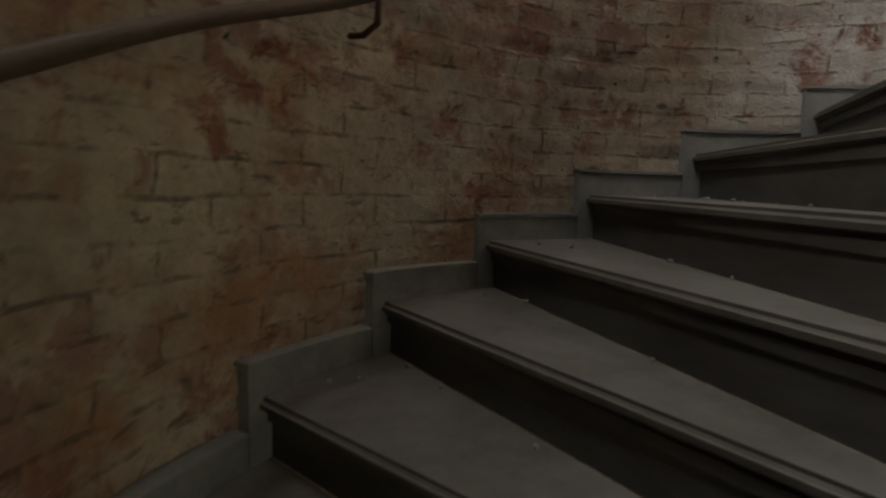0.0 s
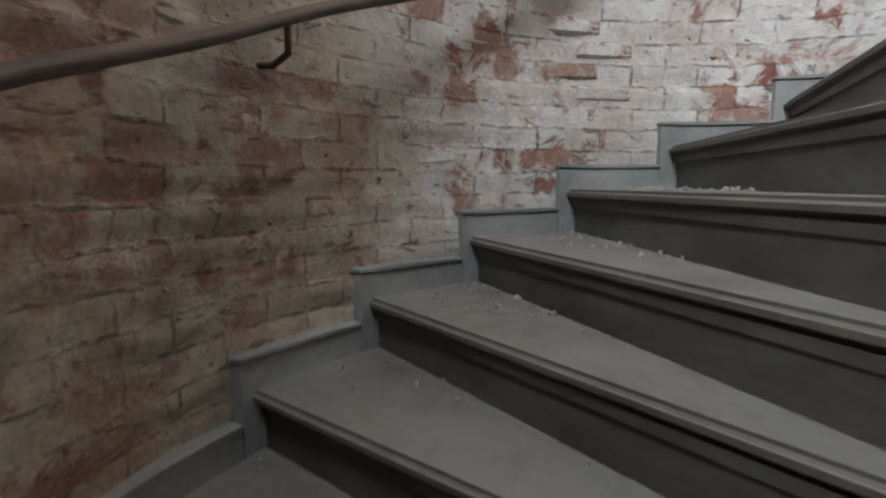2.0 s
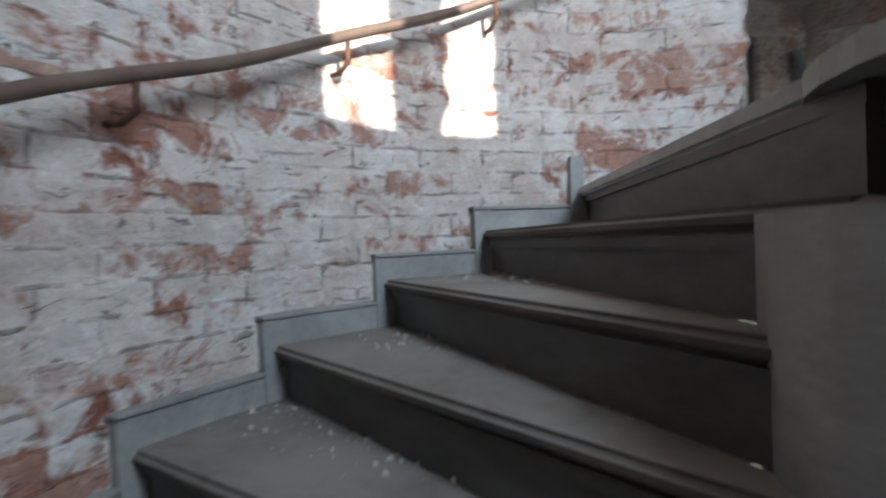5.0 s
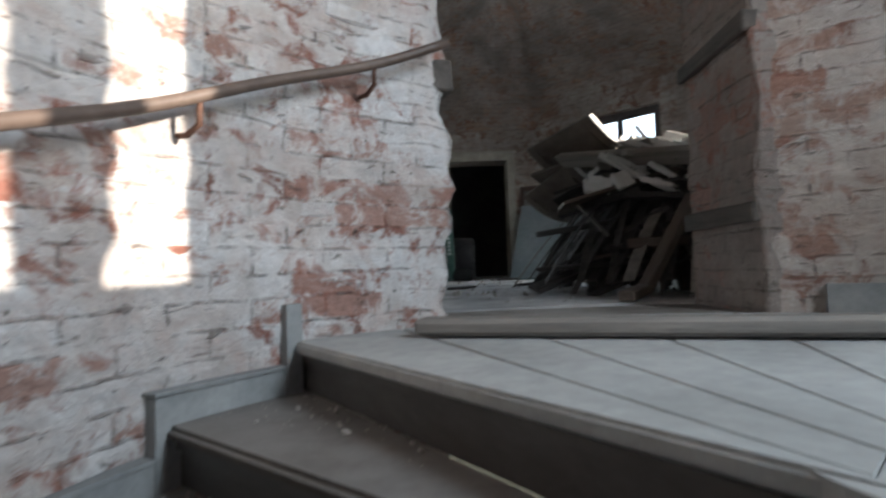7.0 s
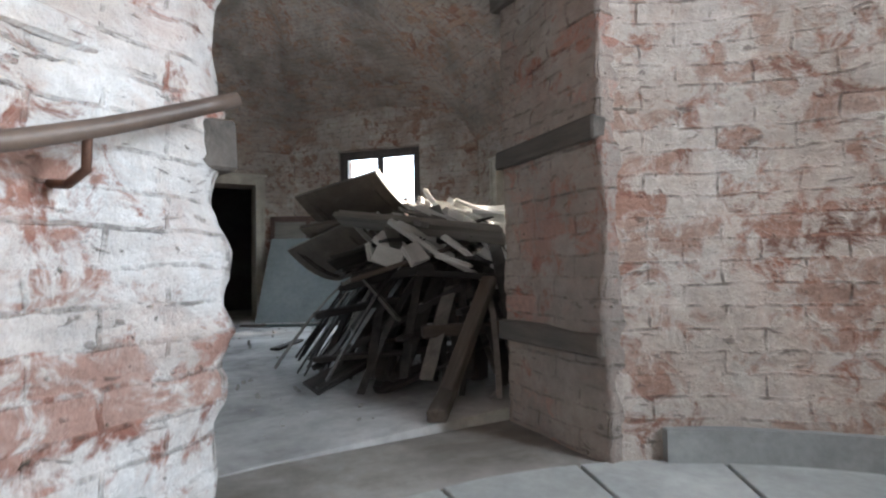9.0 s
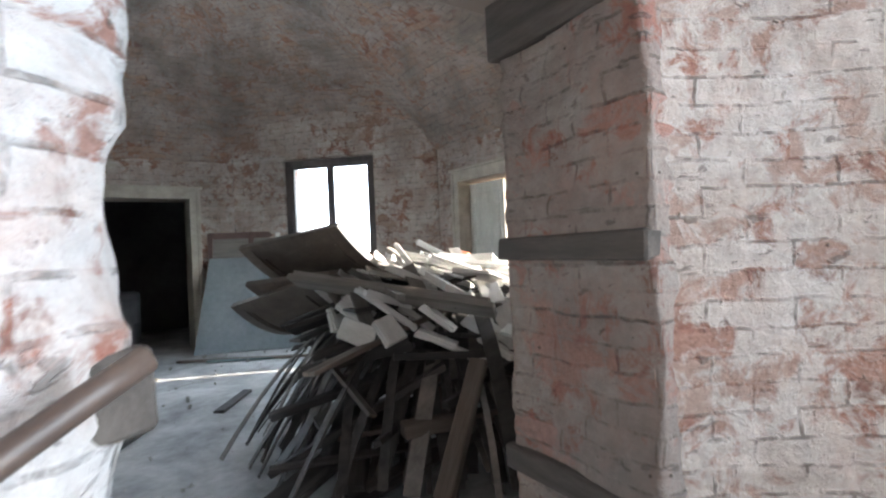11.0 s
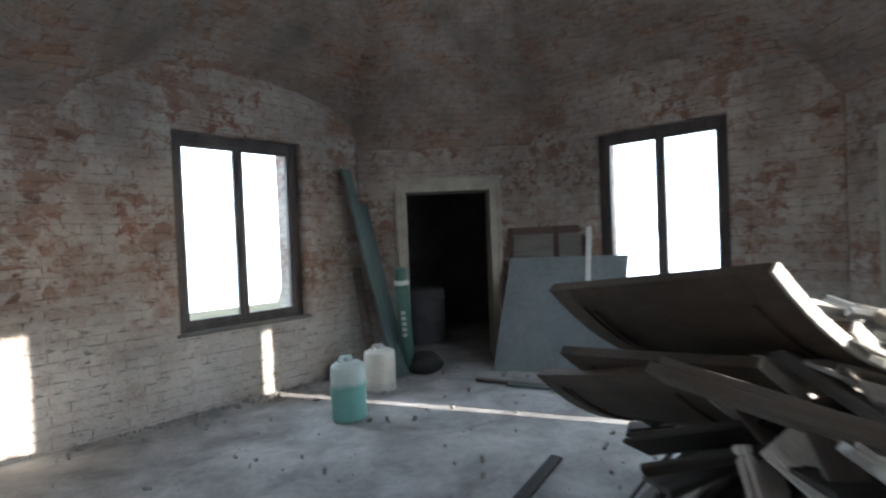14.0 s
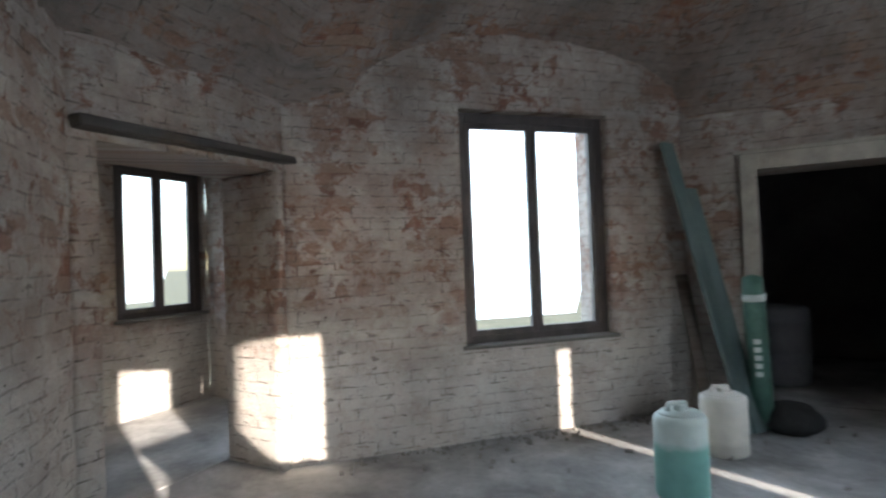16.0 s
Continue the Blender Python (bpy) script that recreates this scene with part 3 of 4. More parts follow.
for k in range(-10, 11):
    a, z = TOP_ANGLE + (10 - k) * TURN, -(10 - k) * RISE
    over = 1.3
    if k < 10:
        keep(part("tread", winder(a + over, k, a - TURN - 0.3, k + 1, z - 0.036, z, 5, 0.012), TREAD, label="dusty wooden tread"), stair)
    keep(part("riser", plate(a, k, z - RISE + 0.001, z - 0.037, 0.02), RISER, label="dark painted riser"), stair)
    keep(part("moulding", plate(a + 0.75, k, z - 0.06, z - 0.037, 0.019, 0.03), RISER), stair)
    lift = 0.078
    if k < 10:
        keep(part("skirting", wedge(a + 2.6, a - TURN + 2.7, AR - 0.03, AR + 0.02, z - 0.19, z + lift, 5, 0.003), SKIRT, label="grey painted stepped skirting"), stair)
        keep(part("skirting_cap", wedge(a + 2.8, a - TURN + 2.75, AR - 0.038, AR + 0.02, z + lift + 0.001, z + lift + 0.012, 5, 0.003), SKIRT), stair)
keep(part("skirting", wedge(a + 2.6, a + 0.6, AR - 0.032, AR + 0.02, -0.19, 0.12, 2, 0.003), SKIRT), stair)
keep(part("newel", lathe([(NEWEL, -4.2), (NEWEL, -0.17)], 24), RISER, at=pose(AX, AY, 0), smooth=True), stair)

landing = tagged(part("landing", wedge(TOP_ANGLE - 4, -35, 0.02, AR + 0.003, -0.16, -0.034, 24), RISER), "timber landing at the top of the stair", "landing", kind="structure")
edges = [TOP_ANGLE + 1.3, 108.0, 94.0, 77.0, 59.0, 41.0, 24.0, 6.0, -14.0, -35.0]
for i, (a, b) in enumerate(zip(edges, edges[1:])):
    if i == 0:
        bm = winder(a, 10, b + 0.25, 11, -0.036, 0.0, 5, 0.008)
    else:
        bm = winder(a - 0.25, 10 + i, b + 0.25, 11 + i, -0.033, 0.0, 5, 0.003)
    keep(part("board", bm, BOARDS), landing)
keep(part("board", wedge(359, 0, 0.001, SKEW + 0.04, -0.0335, -0.003, 30), BOARDS), landing)
tagged(part("baseboard_landing", wedge(48, -34, AR - 0.04, AR + 0.02, -0.03, 0.11, 14, 0.004), SKIRT), "grey painted baseboard along the landing wall", "baseboard", kind="structure")


def rail():
    """The wall-side handrail on iron brackets, in two lengths."""
    height = lambda a: (TOP_ANGLE - a) / TURN * RISE + 0.83 + 0.02 * min(1.0, max(0.0, (a - 225) / 40))
    whole = thing("handrail", pose(AX - 1.2, AY + 0.2, -0.3), "worn brown wooden handrail on rusty iron wall brackets", "handrail")
    pts = [polar(a, AR - 0.105, height(a) + 0.006 * math.sin(a * 0.21)) for a in np.linspace(101.5, 330, 90)]
    keep(part("bar", tube(pts, 0.0175), RAIL, smooth=True), whole)
    for a in (113.0, 136.0, 158.0, 182.0, 216.0, 252.0, 288.0):
        z = height(a)
        arm = tube([polar(a, AR + 0.03, z - 0.085), polar(a, AR - 0.05, z - 0.095), polar(a, AR - 0.103, z - 0.075), polar(a, AR - 0.105, z - 0.01)], 0.0085, 8)
        keep(part("bracket", arm, IRON, label="rusty iron bracket", smooth=True), whole)


rail()


def crumbs():
    """Plaster crumbs swept to the backs of the treads and the landing."""
    bm = bmesh.new()
    rnd = random.Random(4)
    for k in range(-2, 10):
        a, z = TOP_ANGLE + (10 - k) * TURN, -(10 - k) * RISE
        for _ in range(150 if k >= 2 else 25):
            f = rnd.random() ** 0.45
            aa = a - 0.5 - (TURN - 1.5) * f
            r = rnd.uniform(0.6, AR - 0.06)
            s = 0.002 + 0.008 * rnd.random() ** 4
            m = Matrix.Translation(polar(aa, r, z + s * 0.35)) @ Euler((rnd.random() * 6, rnd.random() * 6, rnd.random() * 6)).to_matrix().to_4x4() @ Matrix.Diagonal((s * rnd.uniform(0.7, 1.6), s, s * 0.7, 1))
            bmesh.ops.create_icosphere(bm, subdivisions=1, radius=1.0, matrix=m) if s > 0.008 else bmesh.ops.create_cube(bm, size=1.6, matrix=m)
    ob = part("plaster_crumbs", bm, PLASTER)
    tagged(ob, "scattered crumbs of fallen plaster on the treads", "rubble", kind="stuff")


crumbs()


def beam_on_landing():
    a, b = Vector((0.23, 1.72, 0)), Vector((1.36, 1.06, 0))
    d = b - a
    q = Matrix.Translation((a + b) / 2 + UP * 0.034) @ Matrix.Rotation(math.atan2(d.y, d.x), 4, "Z")
    bm = box(d.length, 0.115, 0.05, None, 0.012, 0.006)
    tagged(part("fallen_beam", bm, GREYWOOD, at=q), "weathered timber lying across the landing", "timber")


beam_on_landing()


# wooden bonding timbers set in the jambs
def timber(place, along, length, depth, height, label):
    q = Matrix.Translation(place) @ Matrix.Rotation(math.atan2(along.y, along.x), 4, "Z")
    tagged(part("bonding_timber", box(length, depth, height, None, 0.008, 0.008), JAMBWOOD, at=q), label, "timber", "timbers in the jambs")


radial103 = polar(100, 1, 0) - Vector((AX, AY, 0))
for z, high in ((0.40, 0.085), (1.16, 0.085), (1.95, 0.2)):
    timber(JAMB_FOOT + JAMB_RUN * 0.325 + JAMB_FACE * -0.004 + UP * z, JAMB_RUN, 0.65, 0.06, high, "old brown timber built into the brick jamb")
for z in (0.98, 1.92):
    timber(polar(100.6, AR + 0.30, z), radial103, 0.56, 0.12, 0.12, "dark timber built into the brick jamb")

# ---- windows ----
def window(name, middle, along, inward, w, z0, z1, label, set_back=0.14, watts=60):
    """A two-leaf casement in a dark frame. middle: on the wall's inner face, at floor height."""
    q = Matrix.Translation(middle) @ Matrix(((along.x, -inward.x, 0, 0), (along.y, -inward.y, 0, 0), (0, 0, 1, 0), (0, 0, 0, 1)))
    whole = tagged(new(name), label, "window", kind="structure")
    whole.matrix_world = q @ Matrix.Translation((0, set_back, z0))
    h = z1 - z0
    fr = 0.075
    bm = bmesh.new()
    for sx in (-1, 1):
        block(bm, fr, 0.10, h, Matrix.Translation((sx * (w / 2 - fr / 2), 0, h / 2)))
    for z in (fr / 2, h - fr / 2):
        block(bm, w - 2 * fr, 0.10, fr, Matrix.Translation((0, 0, z)))
    part("window_frame", bm, DARKWOOD, whole, "dark stained frame")
    lw = (w - 2 * fr) / 2
    for sx in (-1, 1):
        cx = sx * lw / 2
        bm = bmesh.new()
        st = 0.045
        for s2 in (-1, 1):
            block(bm, st, 0.045, h - 2 * fr, Matrix.Translation((cx + s2 * (lw / 2 - st / 2 - 0.002), -0.02, h / 2)))
        for z in (fr + st / 2, h - fr - st / 2):
            block(bm, lw - 2 * st, 0.045, st, Matrix.Translation((cx, -0.02, z)))
        leaf = part("casement", bm, DARKWOOD, whole)
        pane = part("pane", box(lw - 2 * st, 0.004, h - 2 * fr - 2 * st, Matrix.Translation((cx, -0.02, h / 2)), 0), GLASS, leaf, "dusty glass pane")
        pane.visible_shadow = False
    part("window_sill", box(w + 0.06, set_back + 0.03, 0.03, Matrix.Translation((0, -set_back / 2 - 0.02, 0.012)), 0.006, 0.004), GREYWOOD, whole, "weathered wooden sill board")
    if watts:
        window_light(middle - inward * 0.75 + UP * ((z0 + z1) / 2 + 0.35), inward, w * 1.7, h * 1.5, watts)
    return whole


window("window_1", CENTRE + N * HALF, U, -N, 1.28, 0.68, 2.47, "dark wooden casement window, bright outside", watts=WATTS)
window("window_2", CENTRE + U * HALF, -N, -U, 1.28, 0.68, 2.47, "dark wooden casement window, bright outside", watts=WATTS)
window("window_3", CENTRE - N * HALF, -U, N, 1.28, 0.68, 2.47, "dark wooden casement window, sunlight streaming in", 0.2, watts=WATTS)
window("window_4", ALC + D * (0.45 + 0.81) - E * 1.65, D, E, 0.9, 0.88, 2.36, "small dark casement at the end of the alcove", 0.1, watts=WATTS * 0.35)
for a, w in ((312.5, 0.3), (327.0, 0.22)):
    window_light(polar(a, AR + 0.12, 1.85), Vector((AX, AY, 2.2)) - polar(a, AR, 1.85), w, 1.6, 82.0 * w)

# ---- doorways ----
def architrave(name, middle, along, inward, w, h, label):
    q = Matrix.Translation(middle) @ Matrix(((along.x, -inward.x, 0, 0), (along.y, -inward.y, 0, 0), (0, 0, 1, 0), (0, 0, 0, 1)))
    whole = tagged(new(name), label, "door frame", kind="structure")
    whole.matrix_world = q
    for sx in (-1, 1):
        bm = box(0.13, 0.035, h + 0.13, Matrix.Translation((sx * (w / 2 + 0.055), -0.02, (h + 0.13) / 2)))
        block(bm, 0.04, 0.02, h + 0.1, Matrix.Translation((sx * (w / 2 + 0.09), -0.045, (h + 0.1) / 2)))
        block(bm, 0.025, 0.3, h, Matrix.Translation((sx * (w / 2 + 0.002), 0.14, h / 2)))
        part("jamb", bm, TRIM, whole, "cream painted moulded jamb")
    bm = box(w - 0.02, 0.036, 0.13, Matrix.Translation((0, -0.02, h + 0.065)))
    block(bm, w + 0.3, 0.05, 0.03, Matrix.Translation((0, -0.03, h + 0.145)))
    part("head", bm, TRIM, whole, "cream painted moulded head")
    return whole


architrave("door_frame_1", CENTRE + D * DIAG["door"] - E * 0.01, E, -D, 0.98, 1.98, "cream painted frame of an open dark doorway")
architrave("door_frame_2", CENTRE + E * DIAG["bright"], -D, -E, 1.0, 1.98, "cream painted frame of a pale double door")


def leaf(place, along, w, h, label):
    q = Matrix.Translation(place) @ Matrix.Rotation(math.atan2(along.y, along.x), 4, "Z")
    whole = thing("door_leaf", q, label, "door", "leaves of the double door")
    part("slab", box(w, 0.03, h, Matrix.Translation((0, 0, h / 2 + 0.006)), 0.003), PALEPAINT, whole)
    for z0, z1 in ((0.15, 0.8), (0.95, h - 0.12)):
        bm = bmesh.new()
        for s in (-1, 1):
            block(bm, 0.025, 0.02, z1 - z0, Matrix.Translation((s * (w / 2 - 0.09), 0.018, (z0 + z1) / 2)))
            block(bm, 0.025, 0.02, z1 - z0, Matrix.Translation((s * (w / 2 - 0.09), -0.018, (z0 + z1) / 2)))
        for z in (z0, z1):
            block(bm, w - 0.16, 0.02, 0.025, Matrix.Translation((0, 0.018, z)))
            block(bm, w - 0.16, 0.02, 0.025, Matrix.Translation((0, -0.018, z)))
        part("panel_moulding", bm, PALEPAINT, whole)


mid2 = CENTRE + E * (DIAG["bright"] + 0.15) + UP * 0.0
leaf(mid2 + D * 0.17, D, 0.62, 1.94, "pale cream panelled door leaf, closed")
leaf(mid2 - D * 0.37, D, 0.24, 1.94, "pale cream panelled narrow door leaf, closed")

# timber lintel and ledge of the alcove
lint = Matrix.Translation(CENTRE - E * (DIAG["alcove"] - 0.03) + UP * 2.05 + D * 0.03) @ Matrix.Rotation(math.atan2(D.y, D.x), 4, "Z")
tagged(part("lintel", box(1.36, 0.12, 0.05, None, 0.008, 0.012), BROWNPANEL, at=lint), "dark old timber lintel over the alcove", "lintel", kind="structure")

# ---- heap of timber ----
HEAP = Vector((2.74, 3.58, 0))
rnd = random.Random(11)
VIEW = Vector((-0.80, 0.6, 0)).normalized()
SIDE = Vector((-VIEW.y, VIEW.x, 0))
HEAP_HIGH = 1.08


def heap_top(p):
    d = p - HEAP
    a, b = d.dot(VIEW), d.dot(SIDE)
    return HEAP_HIGH * (1 + 0.13 * a) * max(0.0, 1 - (abs(a) / 1.1) ** 3.2 - (abs(b) / 1.15) ** 3.0)


def board_mesh(name, length, width, thick, material, notch):
    bm = box(length, width, thick, None, 0.003, 0.006)
    if notch:
        block(bm, length * 0.96, width * 0.22, thick * 0.7, Matrix.Translation((0, width * 0.3, thick * 0.75)), 0.002)
    return mesh_of(name, bm, material)


kinds = []
for mat, word, lo, hi in ((OLDWOOD, "brown", 0.6, 1.2), (GREYWOOD, "grey weathered", 0.5, 1.2), (WHITEWOOD, "sunlit white-painted", 0.3, 0.7), (BLACKWOOD, "shade-dark", 0.45, 1.0), (BROWNPANEL, "dark brown", 0.4, 0.85)):
    for i in range(5):
        kinds.append((board_mesh("board", rnd.uniform(lo, hi), rnd.choice((0.05, 0.08, 0.11, 0.15)), rnd.choice((0.02, 0.025, 0.035)), mat, i % 2), word))
shards = [(board_mesh("board", rnd.uniform(0.16, 0.45), rnd.choice((0.05, 0.08, 0.12)), 0.02, WHITEWOOD if i % 4 else GREYWOOD, i % 2), "sunlit white-painted" if i % 4 else "grey weathered") for i in range(12)]


def scrap(mesh, word, place, yaw, pitch, roll):
    ob = new("loose_board", mesh)
    ob.matrix_world = Matrix.Translation(place) @ Euler((roll, pitch, yaw)).to_matrix().to_4x4()
    tagged(ob, "splintered %s board lying in the timber heap" % word, "board", "boards of the heap")


base_yaw = math.atan2(VIEW.y, VIEW.x)
# the dark body of the heap: blacker boards low down stand in for shade
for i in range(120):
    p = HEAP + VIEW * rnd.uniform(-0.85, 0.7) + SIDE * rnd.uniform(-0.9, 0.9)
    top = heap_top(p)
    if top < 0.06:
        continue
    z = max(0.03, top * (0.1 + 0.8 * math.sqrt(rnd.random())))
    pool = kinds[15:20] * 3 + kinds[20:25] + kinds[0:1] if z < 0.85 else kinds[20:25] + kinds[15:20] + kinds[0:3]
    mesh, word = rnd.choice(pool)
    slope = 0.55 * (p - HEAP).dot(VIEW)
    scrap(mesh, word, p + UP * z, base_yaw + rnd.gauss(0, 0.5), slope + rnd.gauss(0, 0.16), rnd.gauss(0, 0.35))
# the pale top layer in the sun, its near-white colour standing in for glare
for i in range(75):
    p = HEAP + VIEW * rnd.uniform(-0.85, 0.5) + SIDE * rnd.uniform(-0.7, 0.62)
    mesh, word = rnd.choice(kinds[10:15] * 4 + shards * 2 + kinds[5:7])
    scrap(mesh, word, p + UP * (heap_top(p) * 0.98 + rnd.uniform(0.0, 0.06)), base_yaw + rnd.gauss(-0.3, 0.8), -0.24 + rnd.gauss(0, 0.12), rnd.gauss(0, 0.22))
# short pieces standing out of the near side
for i in range(60):
    p = HEAP + VIEW * rnd.uniform(-0.9, 0.7) + SIDE * rnd.uniform(0.1, 0.85)
    mesh, word = rnd.choice(shards)
    scrap(mesh, word, p + UP * max(0.5, heap_top(p) * rnd.uniform(0.85, 1.03)), base_yaw + rnd.gauss(-0.7, 0.5), rnd.uniform(-1.1, -0.15), rnd.gauss(0, 0.45))


def bent_strip(points, width, thick, material, label):
    """A thin lath sagging through points."""
    bm = bmesh.new()
    rows = []
    for i, p in enumerate(points):
        run = (points[min(i + 1, len(points) - 1)] - points[max(i - 1, 0)]).normalized()
        across = run.cross(UP).normalized() * width / 2
        up = across.cross(run).normalized() * thick
        rows.append([bm.verts.new(q) for q in (p - across, p + across, p + across + up, p - across + up)])
    for r0, r1 in zip(rows, rows[1:]):
        for k in range(4):
            bm.faces.new((r0[k], r0[(k + 1) % 4], r1[(k + 1) % 4], r1[k]))
    bm.faces.new(rows[0][::-1]); bm.faces.new(rows[-1])
    tagged(part("bent_lath", bm, material), label, "lath", "laths drooping from the heap")


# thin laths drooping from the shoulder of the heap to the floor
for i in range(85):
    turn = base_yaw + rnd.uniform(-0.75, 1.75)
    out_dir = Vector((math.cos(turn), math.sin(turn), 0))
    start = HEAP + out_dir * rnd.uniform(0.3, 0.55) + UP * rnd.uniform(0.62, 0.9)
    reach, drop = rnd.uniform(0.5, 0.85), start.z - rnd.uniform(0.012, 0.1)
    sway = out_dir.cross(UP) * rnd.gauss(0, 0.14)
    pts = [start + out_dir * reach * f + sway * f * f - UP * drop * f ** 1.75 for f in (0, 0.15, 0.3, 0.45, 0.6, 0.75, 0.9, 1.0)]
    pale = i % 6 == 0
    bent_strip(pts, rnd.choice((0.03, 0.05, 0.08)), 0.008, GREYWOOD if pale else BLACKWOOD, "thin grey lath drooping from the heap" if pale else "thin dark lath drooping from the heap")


def curved_shutter(tip_a, tip_b, inward, drop, label):
    """A coopered panel bowed across its width; its upper edge runs from tip_a to tip_b."""
    a, b, h = Vector(tip_a), Vector(tip_b), Vector(inward)
    axis = b - a
    whole = thing("curved_shutter", Matrix.Translation(a), label, "shutter", "curved panels on the heap")
    n = 10

    def at(u, v, lift):
        p = axis * u + h * v - UP * drop * (1 - (1 - v) ** 2)
        slope = (h - UP * drop * 2 * (1 - v)).normalized()
        nrm = axis.cross(slope).normalized()
        nrm = nrm if nrm.z < 0 else -nrm
        return p + nrm * lift

    def sheet(u0, u1, v0, v1, lo, hi):
        bm = bmesh.new()
        rows = []
        for i in range(n + 1):
            v = v0 + (v1 - v0) * i / n
            rows.append([bm.verts.new(at(u, v, l)) for u, l in ((u0, lo), (u1, lo), (u1, hi), (u0, hi))])
        for r0, r1 in zip(rows, rows[1:]):
            for k in range(4):
                bm.faces.new((r0[k], r0[(k + 1) % 4], r1[(k + 1) % 4], r1[k]))
        bm.faces.new(rows[0][::-1]); bm.faces.new(rows[-1])
        return bm

    part("panel", sheet(0.1, 0.9, 0.05, 0.95, -0.008, 0.008), SHUTTERPAINT, whole)
    for u0, u1 in ((0.0, 0.11), (0.89, 0.985)):
        part("stile", sheet(u0, u1, 0.0, 1.0, -0.018, 0.018), SHUTTERPAINT, whole)
    for v0, v1 in ((0.0, 0.12), (0.84, 1.0)):
        part("rail", sheet(0.112, 0.888, v0, v1, -0.017, 0.017), SHUTTERPAINT, whole)
    for u0, u1 in ((0.14, 0.155), (0.845, 0.86)):
        part("moulding", sheet(u0, u1, 0.16, 0.8, 0.008, 0.02), SHUTTERPAINT, whole)
    # The sun's gleam on the end edge, put on as a near-white strip.
    part("edge_strip", sheet(0.986, 1.0, 0.0, 1.0, -0.018, 0.018), WHITEWOOD, whole, "end edge whitened as if sunlit")


curved_shutter((1.75, 4.36, 1.24), (1.95, 3.6, 1.335), (0.52, 0.0, 0.0), 0.30, "brown curved panelled shutter topping the heap")
curved_shutter((2.0, 4.2, 1.10), (2.2, 3.6, 1.17), (0.5, 0.0, 0.0), 0.22, "dark curved panelled shutter wedged in the heap")
curved_shutter((1.77, 4.34, 1.01), (2.03, 3.72, 1.07), (0.45, 0.0, 0.0), 0.2, "dark curved panelled shutter wedged in the heap")
curved_shutter((1.81, 4.62, 0.86), (1.91, 3.86, 1.03), (0.45, 0.0, 0.0), 0.24, "dark curved panelled shutter at the edge of the heap")
bm = bmesh.new()
bmesh.ops.create_icosphere(bm, subdivisions=3, radius=1.0)
for v in bm.verts:
    v.co = Vector((v.co.x * 0.06, v.co.y * 0.05, v.co.z * 0.03)) * (1 + 0.35 * noise.noise(v.co * 2.1))
tagged(part("crumpled_wrapper", bm, REDCLOTH, at=pose(3.0, 3.6, 1.12), smooth=True), "crumpled red plastic wrapper on top of the heap", "wrapper")

# squared timbers leaning at the entrance side of the heap
for a, b, w in (((1.88, 3.44, 0.02), (2.12, 3.62, 0.72), 0.11), ((2.2, 2.95, 0.03), (2.3, 3.3, 0.62), 0.09), ((1.85, 3.05, 0.33), (2.45, 2.72, 0.35), 0.1), ((1.75, 2.74, 0.05), (2.2, 2.85, 0.62), 0.08), ((1.48, 2.52, 0.03), (1.78, 2.76, 0.06), 0.09)):
    a, b = Vector(a), Vector(b)
    q = Matrix.Translation((a + b) / 2) @ (b - a).to_track_quat("X", "Z").to_matrix().to_4x4()
    tagged(part("loose_board", box((b - a).length, w, 0.055, None, 0.006, 0.006), OLDWOOD, at=q), "squared brown timber leaning against the heap", "board", "boards of the heap")

# ---- loose things in the room ----
def canister(place, yaw, w, d, h, material, label):
    whole = thing("canister", Matrix.Translation(place) @ Matrix.Rotation(yaw, 4, "Z"), label, "canister", "plastic canisters")
    r = w / 2
    part("body", lathe([(r * 0.9, 0.002), (r * 0.98, 0.012), (r, 0.035), (r * 0.985, h * 0.3), (r, h * 0.32), (r, h * 0.6), (r * 0.985, h * 0.62), (r, h * 0.8), (r * 0.96, h * 0.85), (r * 0.84, h * 0.875)], 28, d / w), material, whole, smooth=True)
    part("shoulder", lathe([(r * 0.84, h * 0.876), (r * 0.7, h * 0.9), (r * 0.3, h * 0.91)], 28, d / w), material, whole, smooth=True)
    part("grip", tube([Vector((-w * 0.25, 0, h * 0.9)), Vector((-w * 0.2, 0, h * 0.98)), Vector((w * 0.1, 0, h * 0.98)), Vector((w * 0.14, 0, h * 0.9))], 0.016, 8), material, whole, smooth=True)
    part("cap", lathe([(0.034, h * 0.9), (0.034, h * 0.965), (0.028, h * 0.975)], 14), material, whole, at=None)


canister((1.23, 6.93, 0), 0.3, 0.29, 0.25, 0.52, GREENCAN, "translucent canister with green liquid on the floor")
canister((1.60, 7.62, 0), 0.1, 0.30, 0.24, 0.45, WHITECAN, "white plastic canister standing in the sun strip")


def leaning(a, b, w, t, material, label):
    a, b = Vector(a), Vector(b)
    q = Matrix.Translation((a + b) / 2) @ (b - a).to_track_quat("Z", "Y").to_matrix().to_4x4()
    tagged(part("leaning_board", box(w, t, (b - a).length, None, 0.004, 0.004), material, at=q), label, "board", "boards leaning by the door")


leaning((1.86, 8.02, 0.01), (1.44, 8.42, 2.24), 0.14, 0.03, GREENWOOD, "long dark green board leaning in the corner")
leaning((1.93, 8.06, 0.01), (1.62, 8.50, 1.86), 0.12, 0.03, GREENWOOD, "shorter dark green board leaning in the corner")
leaning((1.62, 8.05, 0.01), (1.52, 8.48, 1.15), 0.10, 0.03, OLDWOOD, "orange-brown board leaning in the corner")
roll = thing("wrapped_roll", pose(1.99, 8.16, 0.02, 4, -3, 0), "dark green plastic-wrapped roll with worn white print", "roll")
